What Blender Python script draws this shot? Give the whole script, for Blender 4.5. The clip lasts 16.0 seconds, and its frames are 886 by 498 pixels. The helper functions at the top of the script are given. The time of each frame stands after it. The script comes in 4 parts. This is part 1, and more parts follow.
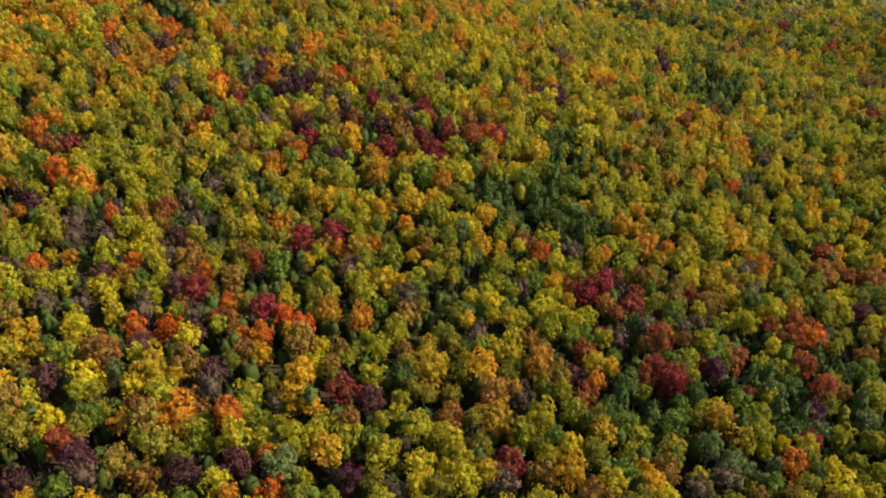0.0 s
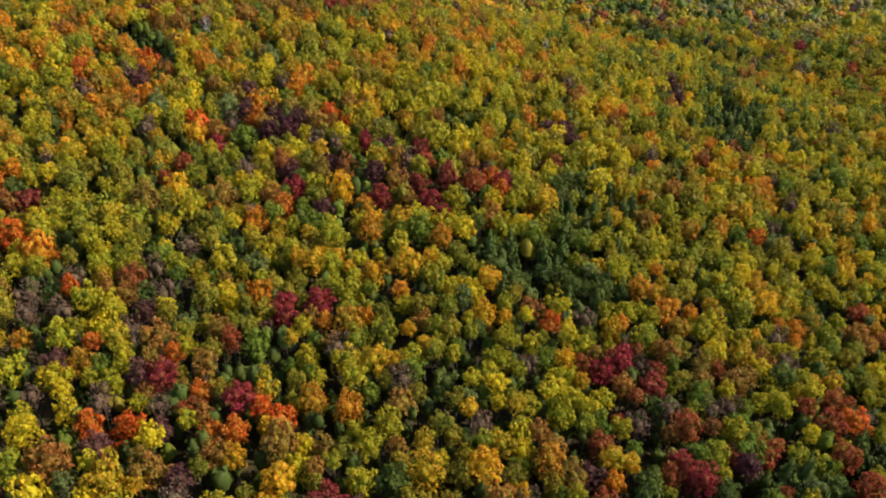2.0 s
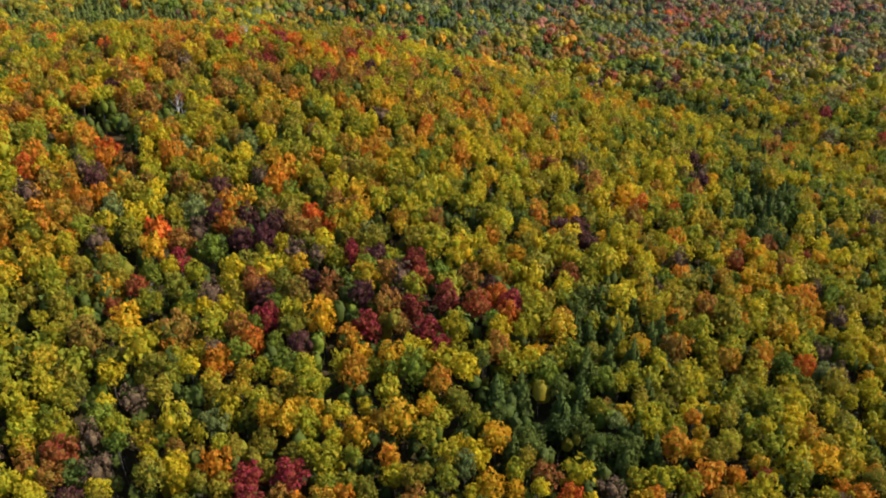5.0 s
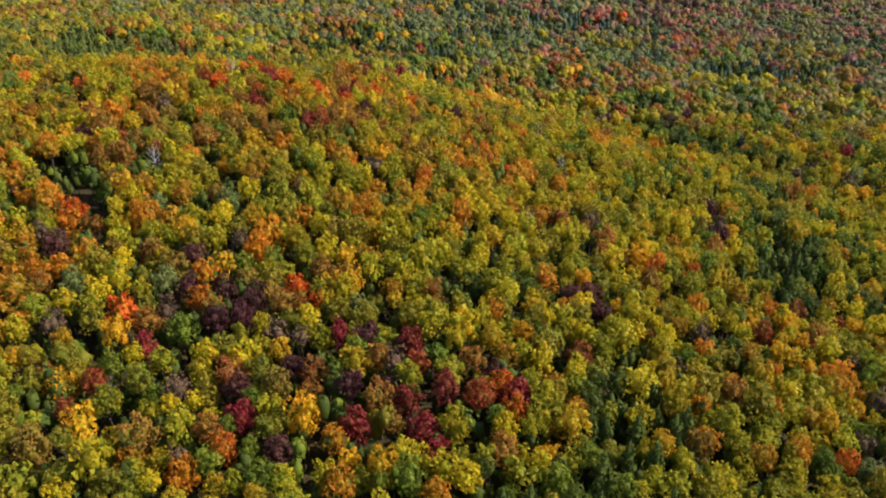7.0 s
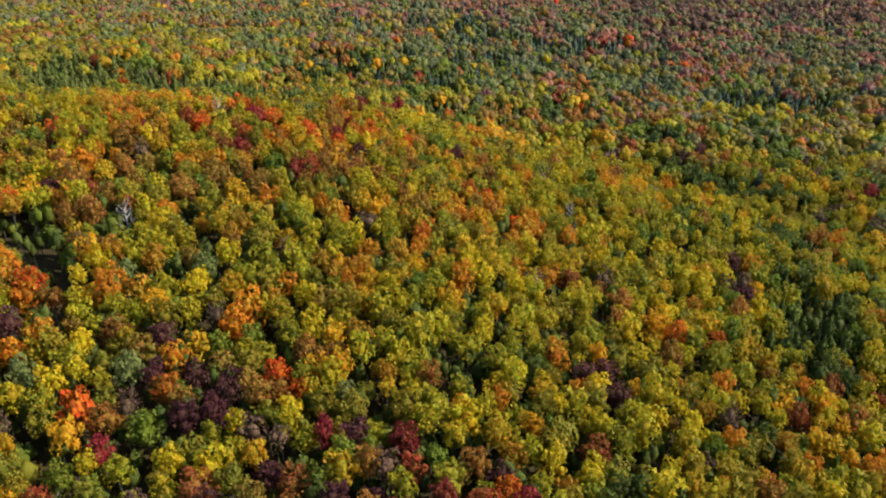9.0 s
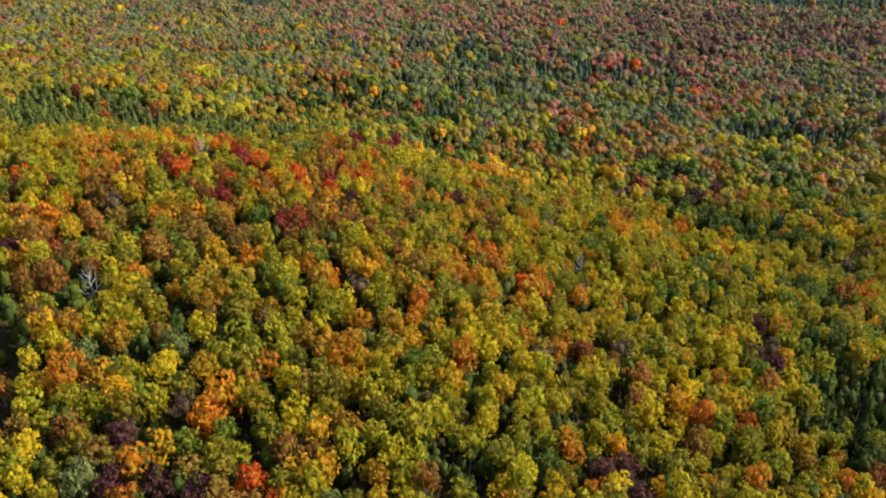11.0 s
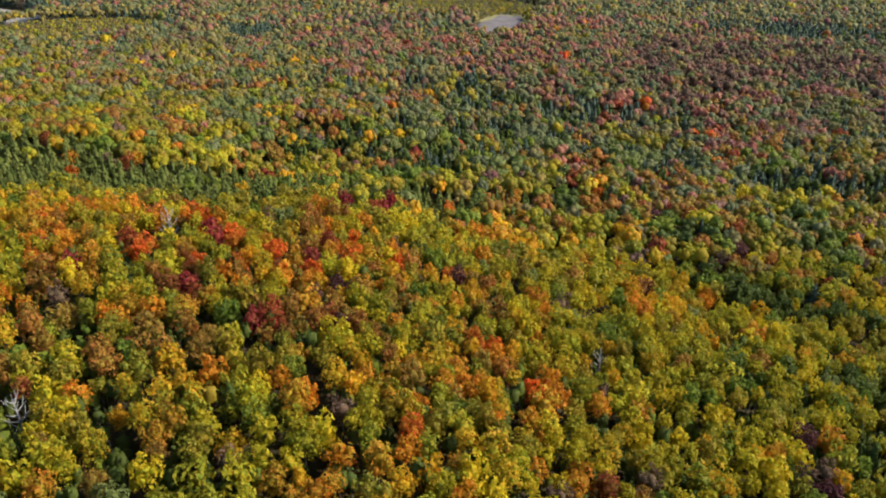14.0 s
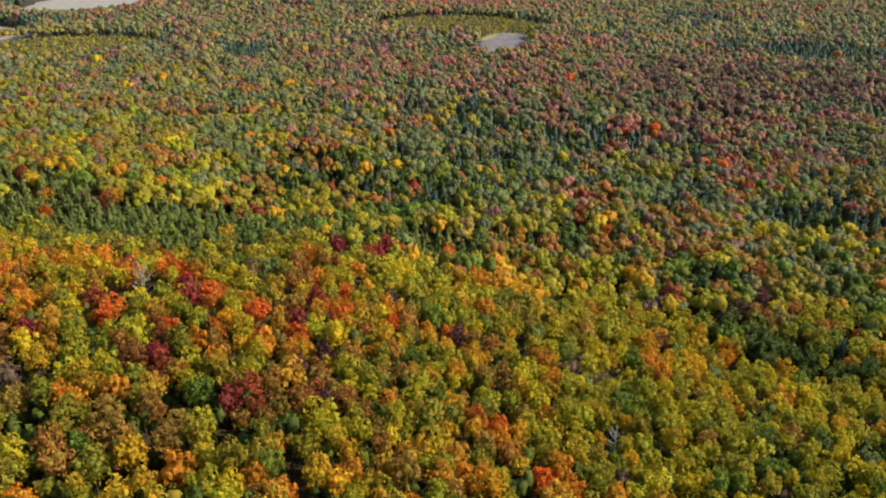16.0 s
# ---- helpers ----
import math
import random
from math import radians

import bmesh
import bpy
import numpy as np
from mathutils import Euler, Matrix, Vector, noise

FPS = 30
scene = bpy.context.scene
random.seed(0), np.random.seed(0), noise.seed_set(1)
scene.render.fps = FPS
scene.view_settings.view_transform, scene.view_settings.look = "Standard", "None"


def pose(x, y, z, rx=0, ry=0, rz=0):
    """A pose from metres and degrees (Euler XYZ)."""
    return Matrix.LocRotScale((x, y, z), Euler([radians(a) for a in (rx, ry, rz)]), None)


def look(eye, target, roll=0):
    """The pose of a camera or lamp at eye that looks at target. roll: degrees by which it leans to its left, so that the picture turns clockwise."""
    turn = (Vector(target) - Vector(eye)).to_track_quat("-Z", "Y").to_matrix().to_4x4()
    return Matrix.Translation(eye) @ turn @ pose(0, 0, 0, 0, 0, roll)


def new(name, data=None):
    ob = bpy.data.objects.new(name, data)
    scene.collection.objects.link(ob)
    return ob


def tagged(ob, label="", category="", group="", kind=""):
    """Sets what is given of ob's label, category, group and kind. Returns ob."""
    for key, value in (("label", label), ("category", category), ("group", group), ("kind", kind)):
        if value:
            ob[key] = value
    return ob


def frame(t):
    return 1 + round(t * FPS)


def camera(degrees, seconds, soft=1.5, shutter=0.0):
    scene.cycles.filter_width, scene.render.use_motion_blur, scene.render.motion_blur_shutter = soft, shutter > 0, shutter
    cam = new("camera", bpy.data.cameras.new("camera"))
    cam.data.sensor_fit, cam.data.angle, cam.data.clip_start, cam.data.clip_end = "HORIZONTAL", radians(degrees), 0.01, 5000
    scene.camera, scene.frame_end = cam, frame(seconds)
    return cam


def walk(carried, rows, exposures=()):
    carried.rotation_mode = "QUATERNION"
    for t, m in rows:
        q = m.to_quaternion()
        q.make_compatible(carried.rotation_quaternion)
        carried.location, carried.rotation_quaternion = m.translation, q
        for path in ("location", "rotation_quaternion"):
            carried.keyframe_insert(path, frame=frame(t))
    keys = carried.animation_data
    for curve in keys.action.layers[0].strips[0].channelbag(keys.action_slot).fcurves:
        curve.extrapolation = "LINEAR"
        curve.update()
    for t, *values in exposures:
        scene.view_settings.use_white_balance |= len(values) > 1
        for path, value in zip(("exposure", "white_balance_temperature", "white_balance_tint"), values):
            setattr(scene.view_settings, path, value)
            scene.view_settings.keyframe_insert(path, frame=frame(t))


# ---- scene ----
cam = camera(60.1, 16.0, soft=1.95)
METRES, EYE, TILT, LEAN, TURN = 250.0, 150.0, -32.0, 0.0, 0.0
ROWS = [
    (0.0, 0.0, 0.0, 0.0, 0.0, 0.0, 0.0),
    (0.5, 0.0003, 0.0244, 0.0199, -0.0, -0.0, -0.02),
    (1.0, 0.0006, 0.0487, 0.04, -0.0, -0.01, -0.03),
    (1.5, 0.0009, 0.0731, 0.06, -0.0, -0.03, -0.04),
    (2.0, 0.0011, 0.0974, 0.0802, -0.01, -0.05, -0.07),
    (2.5, 0.0015, 0.1229, 0.102, -0.01, 0.96, -0.1),
    (3.0, 0.0016, 0.1473, 0.1219, -0.02, 1.06, -0.11),
    (3.5, 0.002, 0.1715, 0.1422, -0.02, 1.11, -0.13),
    (4.0, 0.0024, 0.1959, 0.1625, -0.02, 1.43, -0.15),
    (6.5, 0.0042, 0.3169, 0.2637, -0.0, 2.7, -0.22),
    (7.0, 0.0046, 0.341, 0.2836, 0.0, 2.89, -0.24),
    (7.5, 0.0048, 0.3651, 0.3036, 0.0, 3.07, -0.26),
    (8.0, 0.0052, 0.3892, 0.3236, 0.02, 3.25, -0.28),
    (8.5, 0.0057, 0.4132, 0.3434, 0.03, 3.44, -0.28),
    (9.0, 0.006, 0.4373, 0.3633, 0.04, 3.65, -0.31),
    (11.5, 0.007, 0.5575, 0.4614, 0.05, 4.65, -0.42),
    (12.0, 0.0078, 0.5813, 0.4809, 0.07, 4.85, -0.43),
    (12.5, 0.0079, 0.6053, 0.5001, 0.07, 5.05, -0.45),
    (13.0, 0.0083, 0.6288, 0.5198, 0.07, 5.24, -0.48),
    (13.5, 0.0085, 0.6526, 0.5393, 0.08, 5.42, -0.5),
    (14.0, 0.0088, 0.6767, 0.5585, 0.09, 5.64, -0.51),
    (14.5, 0.0094, 0.7006, 0.5779, 0.11, 5.83, -0.54),
    (15.0, 0.0098, 0.7241, 0.5974, 0.13, 6.01, -0.56),
    (15.5, 0.0099, 0.7481, 0.6168, 0.12, 6.19, -0.6),
    (16.0, 0.0103, 0.7714, 0.6362, 0.13, 6.39, -0.62),
]
walk(cam, [(t, pose(0, 0, EYE, TILT, LEAN, TURN) @ pose(METRES * x, METRES * y, METRES * z, 90 + pitch, roll, yaw)) for t, x, y, z, yaw, pitch, roll in ROWS])

# ---- sky and sun: a low autumn sun to the right ----
SUN_TURN, SUN_HEIGHT = 86.0, 36.0
world = bpy.data.worlds.new("sky")
scene.world = world
world.use_nodes = True
wn, wl = world.node_tree.nodes, world.node_tree.links
wn.clear()
sky = wn.new("ShaderNodeTexSky")
sky.sky_type, sky.sun_disc = "NISHITA", False
sky.sun_elevation, sky.sun_rotation = radians(SUN_HEIGHT), radians(SUN_TURN)
back = wn.new("ShaderNodeBackground")
back.inputs["Strength"].default_value = 0.138
wout = wn.new("ShaderNodeOutputWorld")
wl.new(sky.outputs[0], back.inputs[0])
wl.new(back.outputs[0], wout.inputs[0])
lamp = bpy.data.lights.new("sun", "SUN")
lamp.energy, lamp.angle, lamp.color = 4.3, radians(0.6), (1.0, 0.93, 0.82)
sun = new("sun", lamp)
away = Vector((math.sin(radians(SUN_TURN)) * math.cos(radians(SUN_HEIGHT)), math.cos(radians(SUN_TURN)) * math.cos(radians(SUN_HEIGHT)), math.sin(radians(SUN_HEIGHT))))
sun.matrix_world = look(away * 800, (0, 0, 0))
scene.view_settings.exposure = 1.05

# ---- the lie of the land ----
HILLS = [
    (-190, 340, 170, 48.7), (50, 120, 100, -12.6), (190, 540, 100, -11.6), (-75, 480, 60, 13.0), (195, 300, 60, -7.8), (50, 1130, 200, 8.4), (-300, 780, 170, 6.6), (260, 820, 100, -8.0), (-300, 610, 100, 10.7), (-210, 210, 60, 5.4), (150, 750, 60, -5.7), (150, 120, 60, -6.0)
]
KNOLLS = [
    (15, 365, 38, 4.4), (155, 225, 38, -7.8), (225, 435, 38, -10.4), (50, 575, 38, -4.9), (-20, 400, 38, 4.9), (15, 260, 38, 2.7), (225, 925, 38, 4.0), (-55, 575, 38, 5.3), (-160, 470, 38, 4.7), (-90, 645, 38, -9.8), (120, 435, 38, 3.3), (-195, 645, 38, 8.8), (155, 575, 38, 7.0), (-90, 715, 38, 7.3), (120, 540, 38, -5.8), (85, 365, 38, -2.1), (-55, 260, 38, -1.5), (120, 750, 38, -4.2), (50, 470, 38, 1.7), (-55, 190, 38, -2.2), (-125, 120, 38, 4.5), (120, 610, 38, 1.7)
]
CROWN_BASE, STEM = 13.0, 14.0   # height of the crowns' middle over the plain; the ground lies STEM lower


def canopy(x, y):
    """Height of the middle of the crowns over a place."""
    x, y = np.asarray(x, float), np.asarray(y, float)
    z = np.full(x.shape, CROWN_BASE)
    for a, b, s, k in HILLS + KNOLLS:
        z = z + k * np.exp(-((x - a) ** 2 + (y - b) ** 2) / (2 * s * s))
    return z


def ground_z(x, y):
    return canopy(x, y) - STEM


# ---- materials ----
def nodes_of(name):
    m = bpy.data.materials.new(name)
    m.use_nodes = True
    m.node_tree.nodes.clear()
    return m, m.node_tree.nodes, m.node_tree.links


def world_noise(n, l, scale, detail=3.0, rough=0.6):
    g, t = n.new("ShaderNodeNewGeometry"), n.new("ShaderNodeTexNoise")
    t.inputs["Scale"].default_value, t.inputs["Detail"].default_value, t.inputs["Roughness"].default_value = scale, detail, rough
    l.new(g.outputs["Position"], t.inputs["Vector"])
    return t


def ramp_node(n, l, source, stops):
    r = n.new("ShaderNodeValToRGB")
    while len(r.color_ramp.elements) < len(stops):
        r.color_ramp.elements.new(0.5)
    for e, (p, c) in zip(r.color_ramp.elements, stops):
        e.position, e.color = p, (*c, 1)
    l.new(source, r.inputs[0])
    return r


def maths(n, l, op, a, b):
    m = n.new("ShaderNodeMath")
    m.operation = op
    for k, v in enumerate((a, b)):
        if isinstance(v, (int, float)):
            m.inputs[k].default_value = v
        else:
            l.new(v, m.inputs[k])
    return m.outputs[0]


def leaf_material(name, main, second, spread=0.35, through_light=0.42, rough=0.5, gloss=0.1):
    """Foliage: two leaf colours mixed tuft by tuft and patch by patch, a little light through the leaves."""
    m, n, l = nodes_of(name)
    geo, info, att = n.new("ShaderNodeNewGeometry"), n.new("ShaderNodeObjectInfo"), n.new("ShaderNodeAttribute")
    att.attribute_name = "tone"
    patch = world_noise(n, l, 0.35, 2.0)
    tuft = geo.outputs["Random Per Island"]
    # blend of the two colours
    f = maths(n, l, "ADD", maths(n, l, "MULTIPLY", tuft, 0.5), maths(n, l, "MULTIPLY", patch.outputs[0], 1.4))
    own = maths(n, l, "FRACT", maths(n, l, "ADD", info.outputs["Random"], att.outputs["Fac"]), 0.0)
    f = maths(n, l, "ADD", f, maths(n, l, "MULTIPLY", own, 0.8))
    f = maths(n, l, "SUBTRACT", f, 0.92)
    mix = n.new("ShaderNodeMix")
    mix.data_type, mix.clamp_factor = "RGBA", True
    l.new(f, mix.inputs["Factor"])
    mix.inputs["A"].default_value, mix.inputs["B"].default_value = (*main, 1), (*second, 1)
    # lighter and darker leaves
    grain = world_noise(n, l, 2.2, 2.0, 0.7)
    v = maths(n, l, "ADD", 1.0 - spread, maths(n, l, "MULTIPLY", grain.outputs[0], 2 * spread))
    other = maths(n, l, "FRACT", maths(n, l, "MULTIPLY", own, 7.31), 0.0)
    v = maths(n, l, "MULTIPLY", v, maths(n, l, "ADD", 0.79, maths(n, l, "MULTIPLY", other, 0.38)))
    hsv = n.new("ShaderNodeHueSaturation")
    l.new(mix.outputs["Result"], hsv.inputs["Color"])
    l.new(v, hsv.inputs["Value"])
    hue = maths(n, l, "ADD", 0.485, maths(n, l, "MULTIPLY", tuft, 0.03))
    l.new(hue, hsv.inputs["Hue"])
    bsdf, tl, add, out = n.new("ShaderNodeBsdfPrincipled"), n.new("ShaderNodeBsdfTranslucent"), n.new("ShaderNodeMixShader"), n.new("ShaderNodeOutputMaterial")
    bsdf.inputs["Roughness"].default_value = rough
    bsdf.inputs["Specular IOR Level"].default_value = gloss
    l.new(hsv.outputs[0], bsdf.inputs["Base Color"])
    l.new(hsv.outputs[0], tl.inputs["Color"])
    bump, fine = n.new("ShaderNodeBump"), world_noise(n, l, 5.0, 2.0, 0.7)
    bump.inputs["Strength"].default_value, bump.inputs["Distance"].default_value = 0.6, 0.25
    l.new(fine.outputs[0], bump.inputs["Height"])
    l.new(bump.outputs[0], bsdf.inputs["Normal"])
    add.inputs[0].default_value = through_light
    l.new(bsdf.outputs[0], add.inputs[1])
    l.new(tl.outputs[0], add.inputs[2])
    l.new(add.outputs[0], out.inputs[0])
    return m


def surface_material(name, stops, scale, bump_by, rough=0.9, fine=8.0):
    m, n, l = nodes_of(name)
    big, small = world_noise(n, l, scale, 5.0, 0.65), world_noise(n, l, scale * fine, 4.0, 0.7)
    f = maths(n, l, "ADD", maths(n, l, "MULTIPLY", big.outputs[0], 0.6), maths(n, l, "MULTIPLY", small.outputs[0], 0.4))
    r = ramp_node(n, l, f, stops)
    bsdf, out, bump = n.new("ShaderNodeBsdfPrincipled"), n.new("ShaderNodeOutputMaterial"), n.new("ShaderNodeBump")
    bsdf.inputs["Roughness"].default_value = rough
    bsdf.inputs["Specular IOR Level"].default_value = 0.2
    bump.inputs["Strength"].default_value, bump.inputs["Distance"].default_value = 0.7, bump_by
    l.new(small.outputs[0], bump.inputs["Height"])
    l.new(bump.outputs[0], bsdf.inputs["Normal"])
    l.new(r.outputs[0], bsdf.inputs["Base Color"])
    l.new(bsdf.outputs[0], out.inputs[0])
    return m


LEAVES = {
    "C": leaf_material("crimson_leaves", (0.23, 0.018, 0.022), (0.19, 0.042, 0.024)),
    "R": leaf_material("red_leaves", (0.26, 0.05, 0.018), (0.20, 0.092, 0.022)),
    "V": leaf_material("vermilion_leaves", (0.50, 0.085, 0.011), (0.37, 0.135, 0.015)),
    "O": leaf_material("orange_leaves", (0.49, 0.17, 0.012), (0.30, 0.195, 0.018)),
    "G": leaf_material("golden_leaves", (0.53, 0.265, 0.012), (0.265, 0.23, 0.016)),
    "Y": leaf_material("yellow_leaves", (0.48, 0.335, 0.012), (0.24, 0.245, 0.016)),
    "L": leaf_material("lime_leaves", (0.36, 0.278, 0.013), (0.16, 0.178, 0.016)),
    "T": leaf_material("rusty_leaves", (0.285, 0.115, 0.022), (0.205, 0.15, 0.022)),
    "P": leaf_material("purple_leaves", (0.078, 0.022, 0.027), (0.105, 0.045, 0.032)),
    "M": leaf_material("bare_twigs", (0.105, 0.06, 0.04), (0.115, 0.073, 0.043), through_light=0.15, gloss=0.03),
    "N": leaf_material("bluish_leaves", (0.12, 0.148, 0.042), (0.165, 0.17, 0.046)),
    "D": leaf_material("green_leaves", (0.098, 0.142, 0.017), (0.165, 0.18, 0.017)),
    "E": leaf_material("olive_leaves", (0.26, 0.19, 0.016), (0.15, 0.153, 0.017)),
    "F": leaf_material("dark_green_leaves", (0.06, 0.086, 0.017), (0.098, 0.114, 0.018)),
    "S": leaf_material("spruce_needles", (0.048, 0.068, 0.016), (0.075, 0.09, 0.019), through_light=0.16, gloss=0.02),
    "A": leaf_material("pine_needles", (0.07, 0.086, 0.021), (0.105, 0.11, 0.025), through_light=0.18, gloss=0.03),
    # colours for distant trees: haze is painted in as extra blue and less saturation
    "W": leaf_material("hazed_green_leaves", (0.116, 0.134, 0.058), (0.155, 0.158, 0.062)),
    "K": leaf_material("hazed_red_leaves", (0.235, 0.095, 0.078), (0.195, 0.127, 0.078)),
    "U": leaf_material("hazed_gold_leaves", (0.30, 0.21, 0.05), (0.2, 0.172, 0.054)),
    "H": leaf_material("hazed_olive_leaves", (0.205, 0.165, 0.055), (0.145, 0.145, 0.057)),
    "J": leaf_material("hazed_orange_leaves", (0.32, 0.115, 0.07), (0.24, 0.138, 0.072)),
    "B": leaf_material("hazed_needles", (0.046, 0.068, 0.046), (0.064, 0.084, 0.052), through_light=0.12, gloss=0.06),
}
CLASSES = list(LEAVES)
BARK = surface_material("grey_bark", [(0.3, (0.022, 0.018, 0.013)), (0.7, (0.075, 0.063, 0.048))], 1.5, 0.03)
PALE_WOOD = surface_material("weathered_wood", [(0.3, (0.17, 0.165, 0.155)), (0.7, (0.33, 0.325, 0.305))], 2.0, 0.02)
LITTER = surface_material("leaf_litter", [(0.3, (0.018, 0.014, 0.006)), (0.5, (0.034, 0.025, 0.008)), (0.7, (0.062, 0.04, 0.012))], 0.12, 0.4)
BARE_EARTH = surface_material("gravelly_earth", [(0.3, (0.075, 0.063, 0.058)), (0.5, (0.12, 0.102, 0.097)), (0.7, (0.175, 0.15, 0.143))], 0.09, 0.2)
DRY_GRASS = surface_material("dry_grass", [(0.3, (0.14, 0.118, 0.09)), (0.5, (0.21, 0.185, 0.15)), (0.7, (0.28, 0.25, 0.215))], 0.08, 0.2)
MEADOW = surface_material("scrubby_meadow", [(0.3, (0.11, 0.10, 0.04)), (0.5, (0.20, 0.178, 0.07)), (0.7, (0.27, 0.23, 0.10))], 0.1, 0.4)
WHITE_PAINT = surface_material("white_boards", [(0.3, (0.70, 0.70, 0.68)), (0.7, (0.82, 0.82, 0.80))], 0.6, 0.01, 0.6)
METAL_ROOF = surface_material("pale_metal_roof", [(0.3, (0.55, 0.56, 0.58)), (0.7, (0.68, 0.69, 0.70))], 0.6, 0.01, 0.4)
DARK_PANE = surface_material("dark_pane", [(0.3, (0.03, 0.035, 0.04)), (0.7, (0.05, 0.055, 0.06))], 0.6, 0.001, 0.1)


# ---- mesh helpers ----
def tri_mesh(name, verts, tris, mats, which=None, tone=None):
    """A mesh of triangles from arrays."""
    me = bpy.data.meshes.new(name)
    verts, tris = np.asarray(verts, np.float32), np.asarray(tris, np.int32)
    me.vertices.add(len(verts))
    me.vertices.foreach_set("co", verts.ravel())
    me.loops.add(3 * len(tris))
    me.loops.foreach_set("vertex_index", tris.ravel())
    me.polygons.add(len(tris))
    me.polygons.foreach_set("loop_start", np.arange(0, 3 * len(tris), 3, dtype=np.int32))
    for m in mats:
        me.materials.append(m)
    if which is not None:
        me.polygons.foreach_set("material_index", np.asarray(which, np.int32))
    if tone is not None:
        me.attributes.new("tone", "FLOAT", "FACE").data.foreach_set("value", np.asarray(tone, np.float32))
    me.update(calc_edges=True)
    return me


def part(name, bm, material, parent, label=""):
    me = bpy.data.meshes.new(name)
    bm.to_mesh(me)
    bm.free()
    me.materials.append(material)
    ob = new(name, me)
    ob.parent = parent
    return tagged(ob, label)


def unit(v):
    return v / np.maximum(np.linalg.norm(v, axis=-1, keepdims=True), 1e-9)


PHI = (1 + 5 ** 0.5) / 2
ICO_V = unit(np.array([(-1, PHI, 0), (1, PHI, 0), (-1, -PHI, 0), (1, -PHI, 0), (0, -1, PHI), (0, 1, PHI), (0, -1, -PHI), (0, 1, -PHI), (PHI, 0, -1), (PHI, 0, 1), (-PHI, 0, -1), (-PHI, 0, 1)], float))
ICO_T = np.array([(a, b, c) for a in range(12) for b in range(a + 1, 12) for c in range(b + 1, 12)
                  if max(np.linalg.norm(ICO_V[a] - ICO_V[b]), np.linalg.norm(ICO_V[b] - ICO_V[c]), np.linalg.norm(ICO_V[a] - ICO_V[c])) < 1.1])
ICO_T = np.array([t if np.dot(np.cross(ICO_V[t[1]] - ICO_V[t[0]], ICO_V[t[2]] - ICO_V[t[0]]), ICO_V[t[0]]) > 0 else t[::-1] for t in ICO_T])


def join(pieces):
    vs, ts, k = [], [], 0
    for v, t in pieces:
        vs.append(v)
        ts.append(t + k)
        k += len(v)
    return np.concatenate(vs), np.concatenate(ts)


def tuft_quads(rng, at, out, size):
    """Small folded leafy sprays at the places at, facing out."""
    n = len(at)
    side = unit(np.cross(out, rng.normal(size=(n, 3))))
    up = np.cross(out, side)
    s = size * rng.uniform(0.7, 1.35, (n, 1))
    q = [at + s * (0.5 * a * side * rng.uniform(0.7, 1.3, (n, 1)) + 0.5 * b * up * rng.uniform(0.7, 1.3, (n, 1)) + c * out * rng.uniform(-0.25, 0.25, (n, 1)))
         for a, b, c in ((-1, -0.15, 1), (0.1, -1, 1), (1, 0.2, 1), (-0.1, 1, 1))]
    v = np.stack(q, 1).reshape(-1, 3)
    b = 4 * np.arange(n)[:, None]
    return v, np.concatenate([b + [[0, 1, 2]], b + [[0, 2, 3]]], 1).reshape(-1, 3)


def sprays(rng, at, out, size):
    """Small three-cornered leafy sprays at the places at, facing out."""
    n = len(at)
    side = unit(np.cross(out, rng.normal(size=(n, 3))))
    up = np.cross(out, side)
    s = size * rng.uniform(0.6, 1.4, (n, 1))
    q = [at + s * (a * side * rng.uniform(0.6, 1.3, (n, 1)) + b * up * rng.uniform(0.6, 1.3, (n, 1)) + out * rng.uniform(-0.3, 0.3, (n, 1)))
         for a, b in ((-0.52, -0.3), (0.52, -0.3), (0.0, 0.6))]
    return np.stack(q, 1).reshape(-1, 3), np.arange(3 * n).reshape(-1, 3)


def leafy_crown(rng, lobes, tufts, size, tall=1.15, cores=5, wild=0.42):
    """A domed crown of many leafy boughs round a dense middle, about one unit in radius."""
    turn = rng.uniform(0, 6.28) + np.arange(lobes) * 2.4
    high = np.linspace(-0.8, 0.95, lobes) + rng.uniform(-0.13, 0.13, lobes)
    reach = np.sqrt(np.maximum(1.1 - high ** 2, 0.05)) * rng.uniform(0.55, 0.82, lobes)
    mid = np.stack([np.cos(turn) * reach, np.sin(turn) * reach, high * 0.66 * tall], 1)
    rad = rng.uniform(0.24, 0.42, lobes)
    mid, rad = np.vstack([mid, [[rng.uniform(-0.12, 0.12), rng.uniform(-0.12, 0.12), 0.05]]]), np.append(rad, 0.66)
    pieces = []
    for c, r in list(zip(mid[::-1], rad[::-1]))[:3 * cores:3]:
        pieces.append((c + ICO_V * r * rng.uniform(0.55, 0.82, (12, 1)) * [1, 1, tall], ICO_T))
    weight = rad ** 2
    weight[-1] *= 0.5
    which = rng.choice(len(rad), 4 * tufts, p=weight / weight.sum())
    way = unit(rng.normal(size=(4 * tufts, 3)) + [0, 0, 0.55])
    at = mid[which] + way * rad[which][:, None] * rng.uniform(0.86, 1.1, (4 * tufts, 1)) * [1, 1, tall]
    deep = np.array([(np.linalg.norm((at - c) / [1, 1, tall], axis=1) < 0.74 * r) for c, r in zip(mid, rad)]).any(0)
    keep = np.flatnonzero(~deep & (at[:, 2] > -0.8 * tall))[:tufts]
    out = unit(way[keep] + wild * rng.normal(size=(len(keep), 3)))
    pieces.append(sprays(rng, at[keep], out, size))
    return join(pieces)


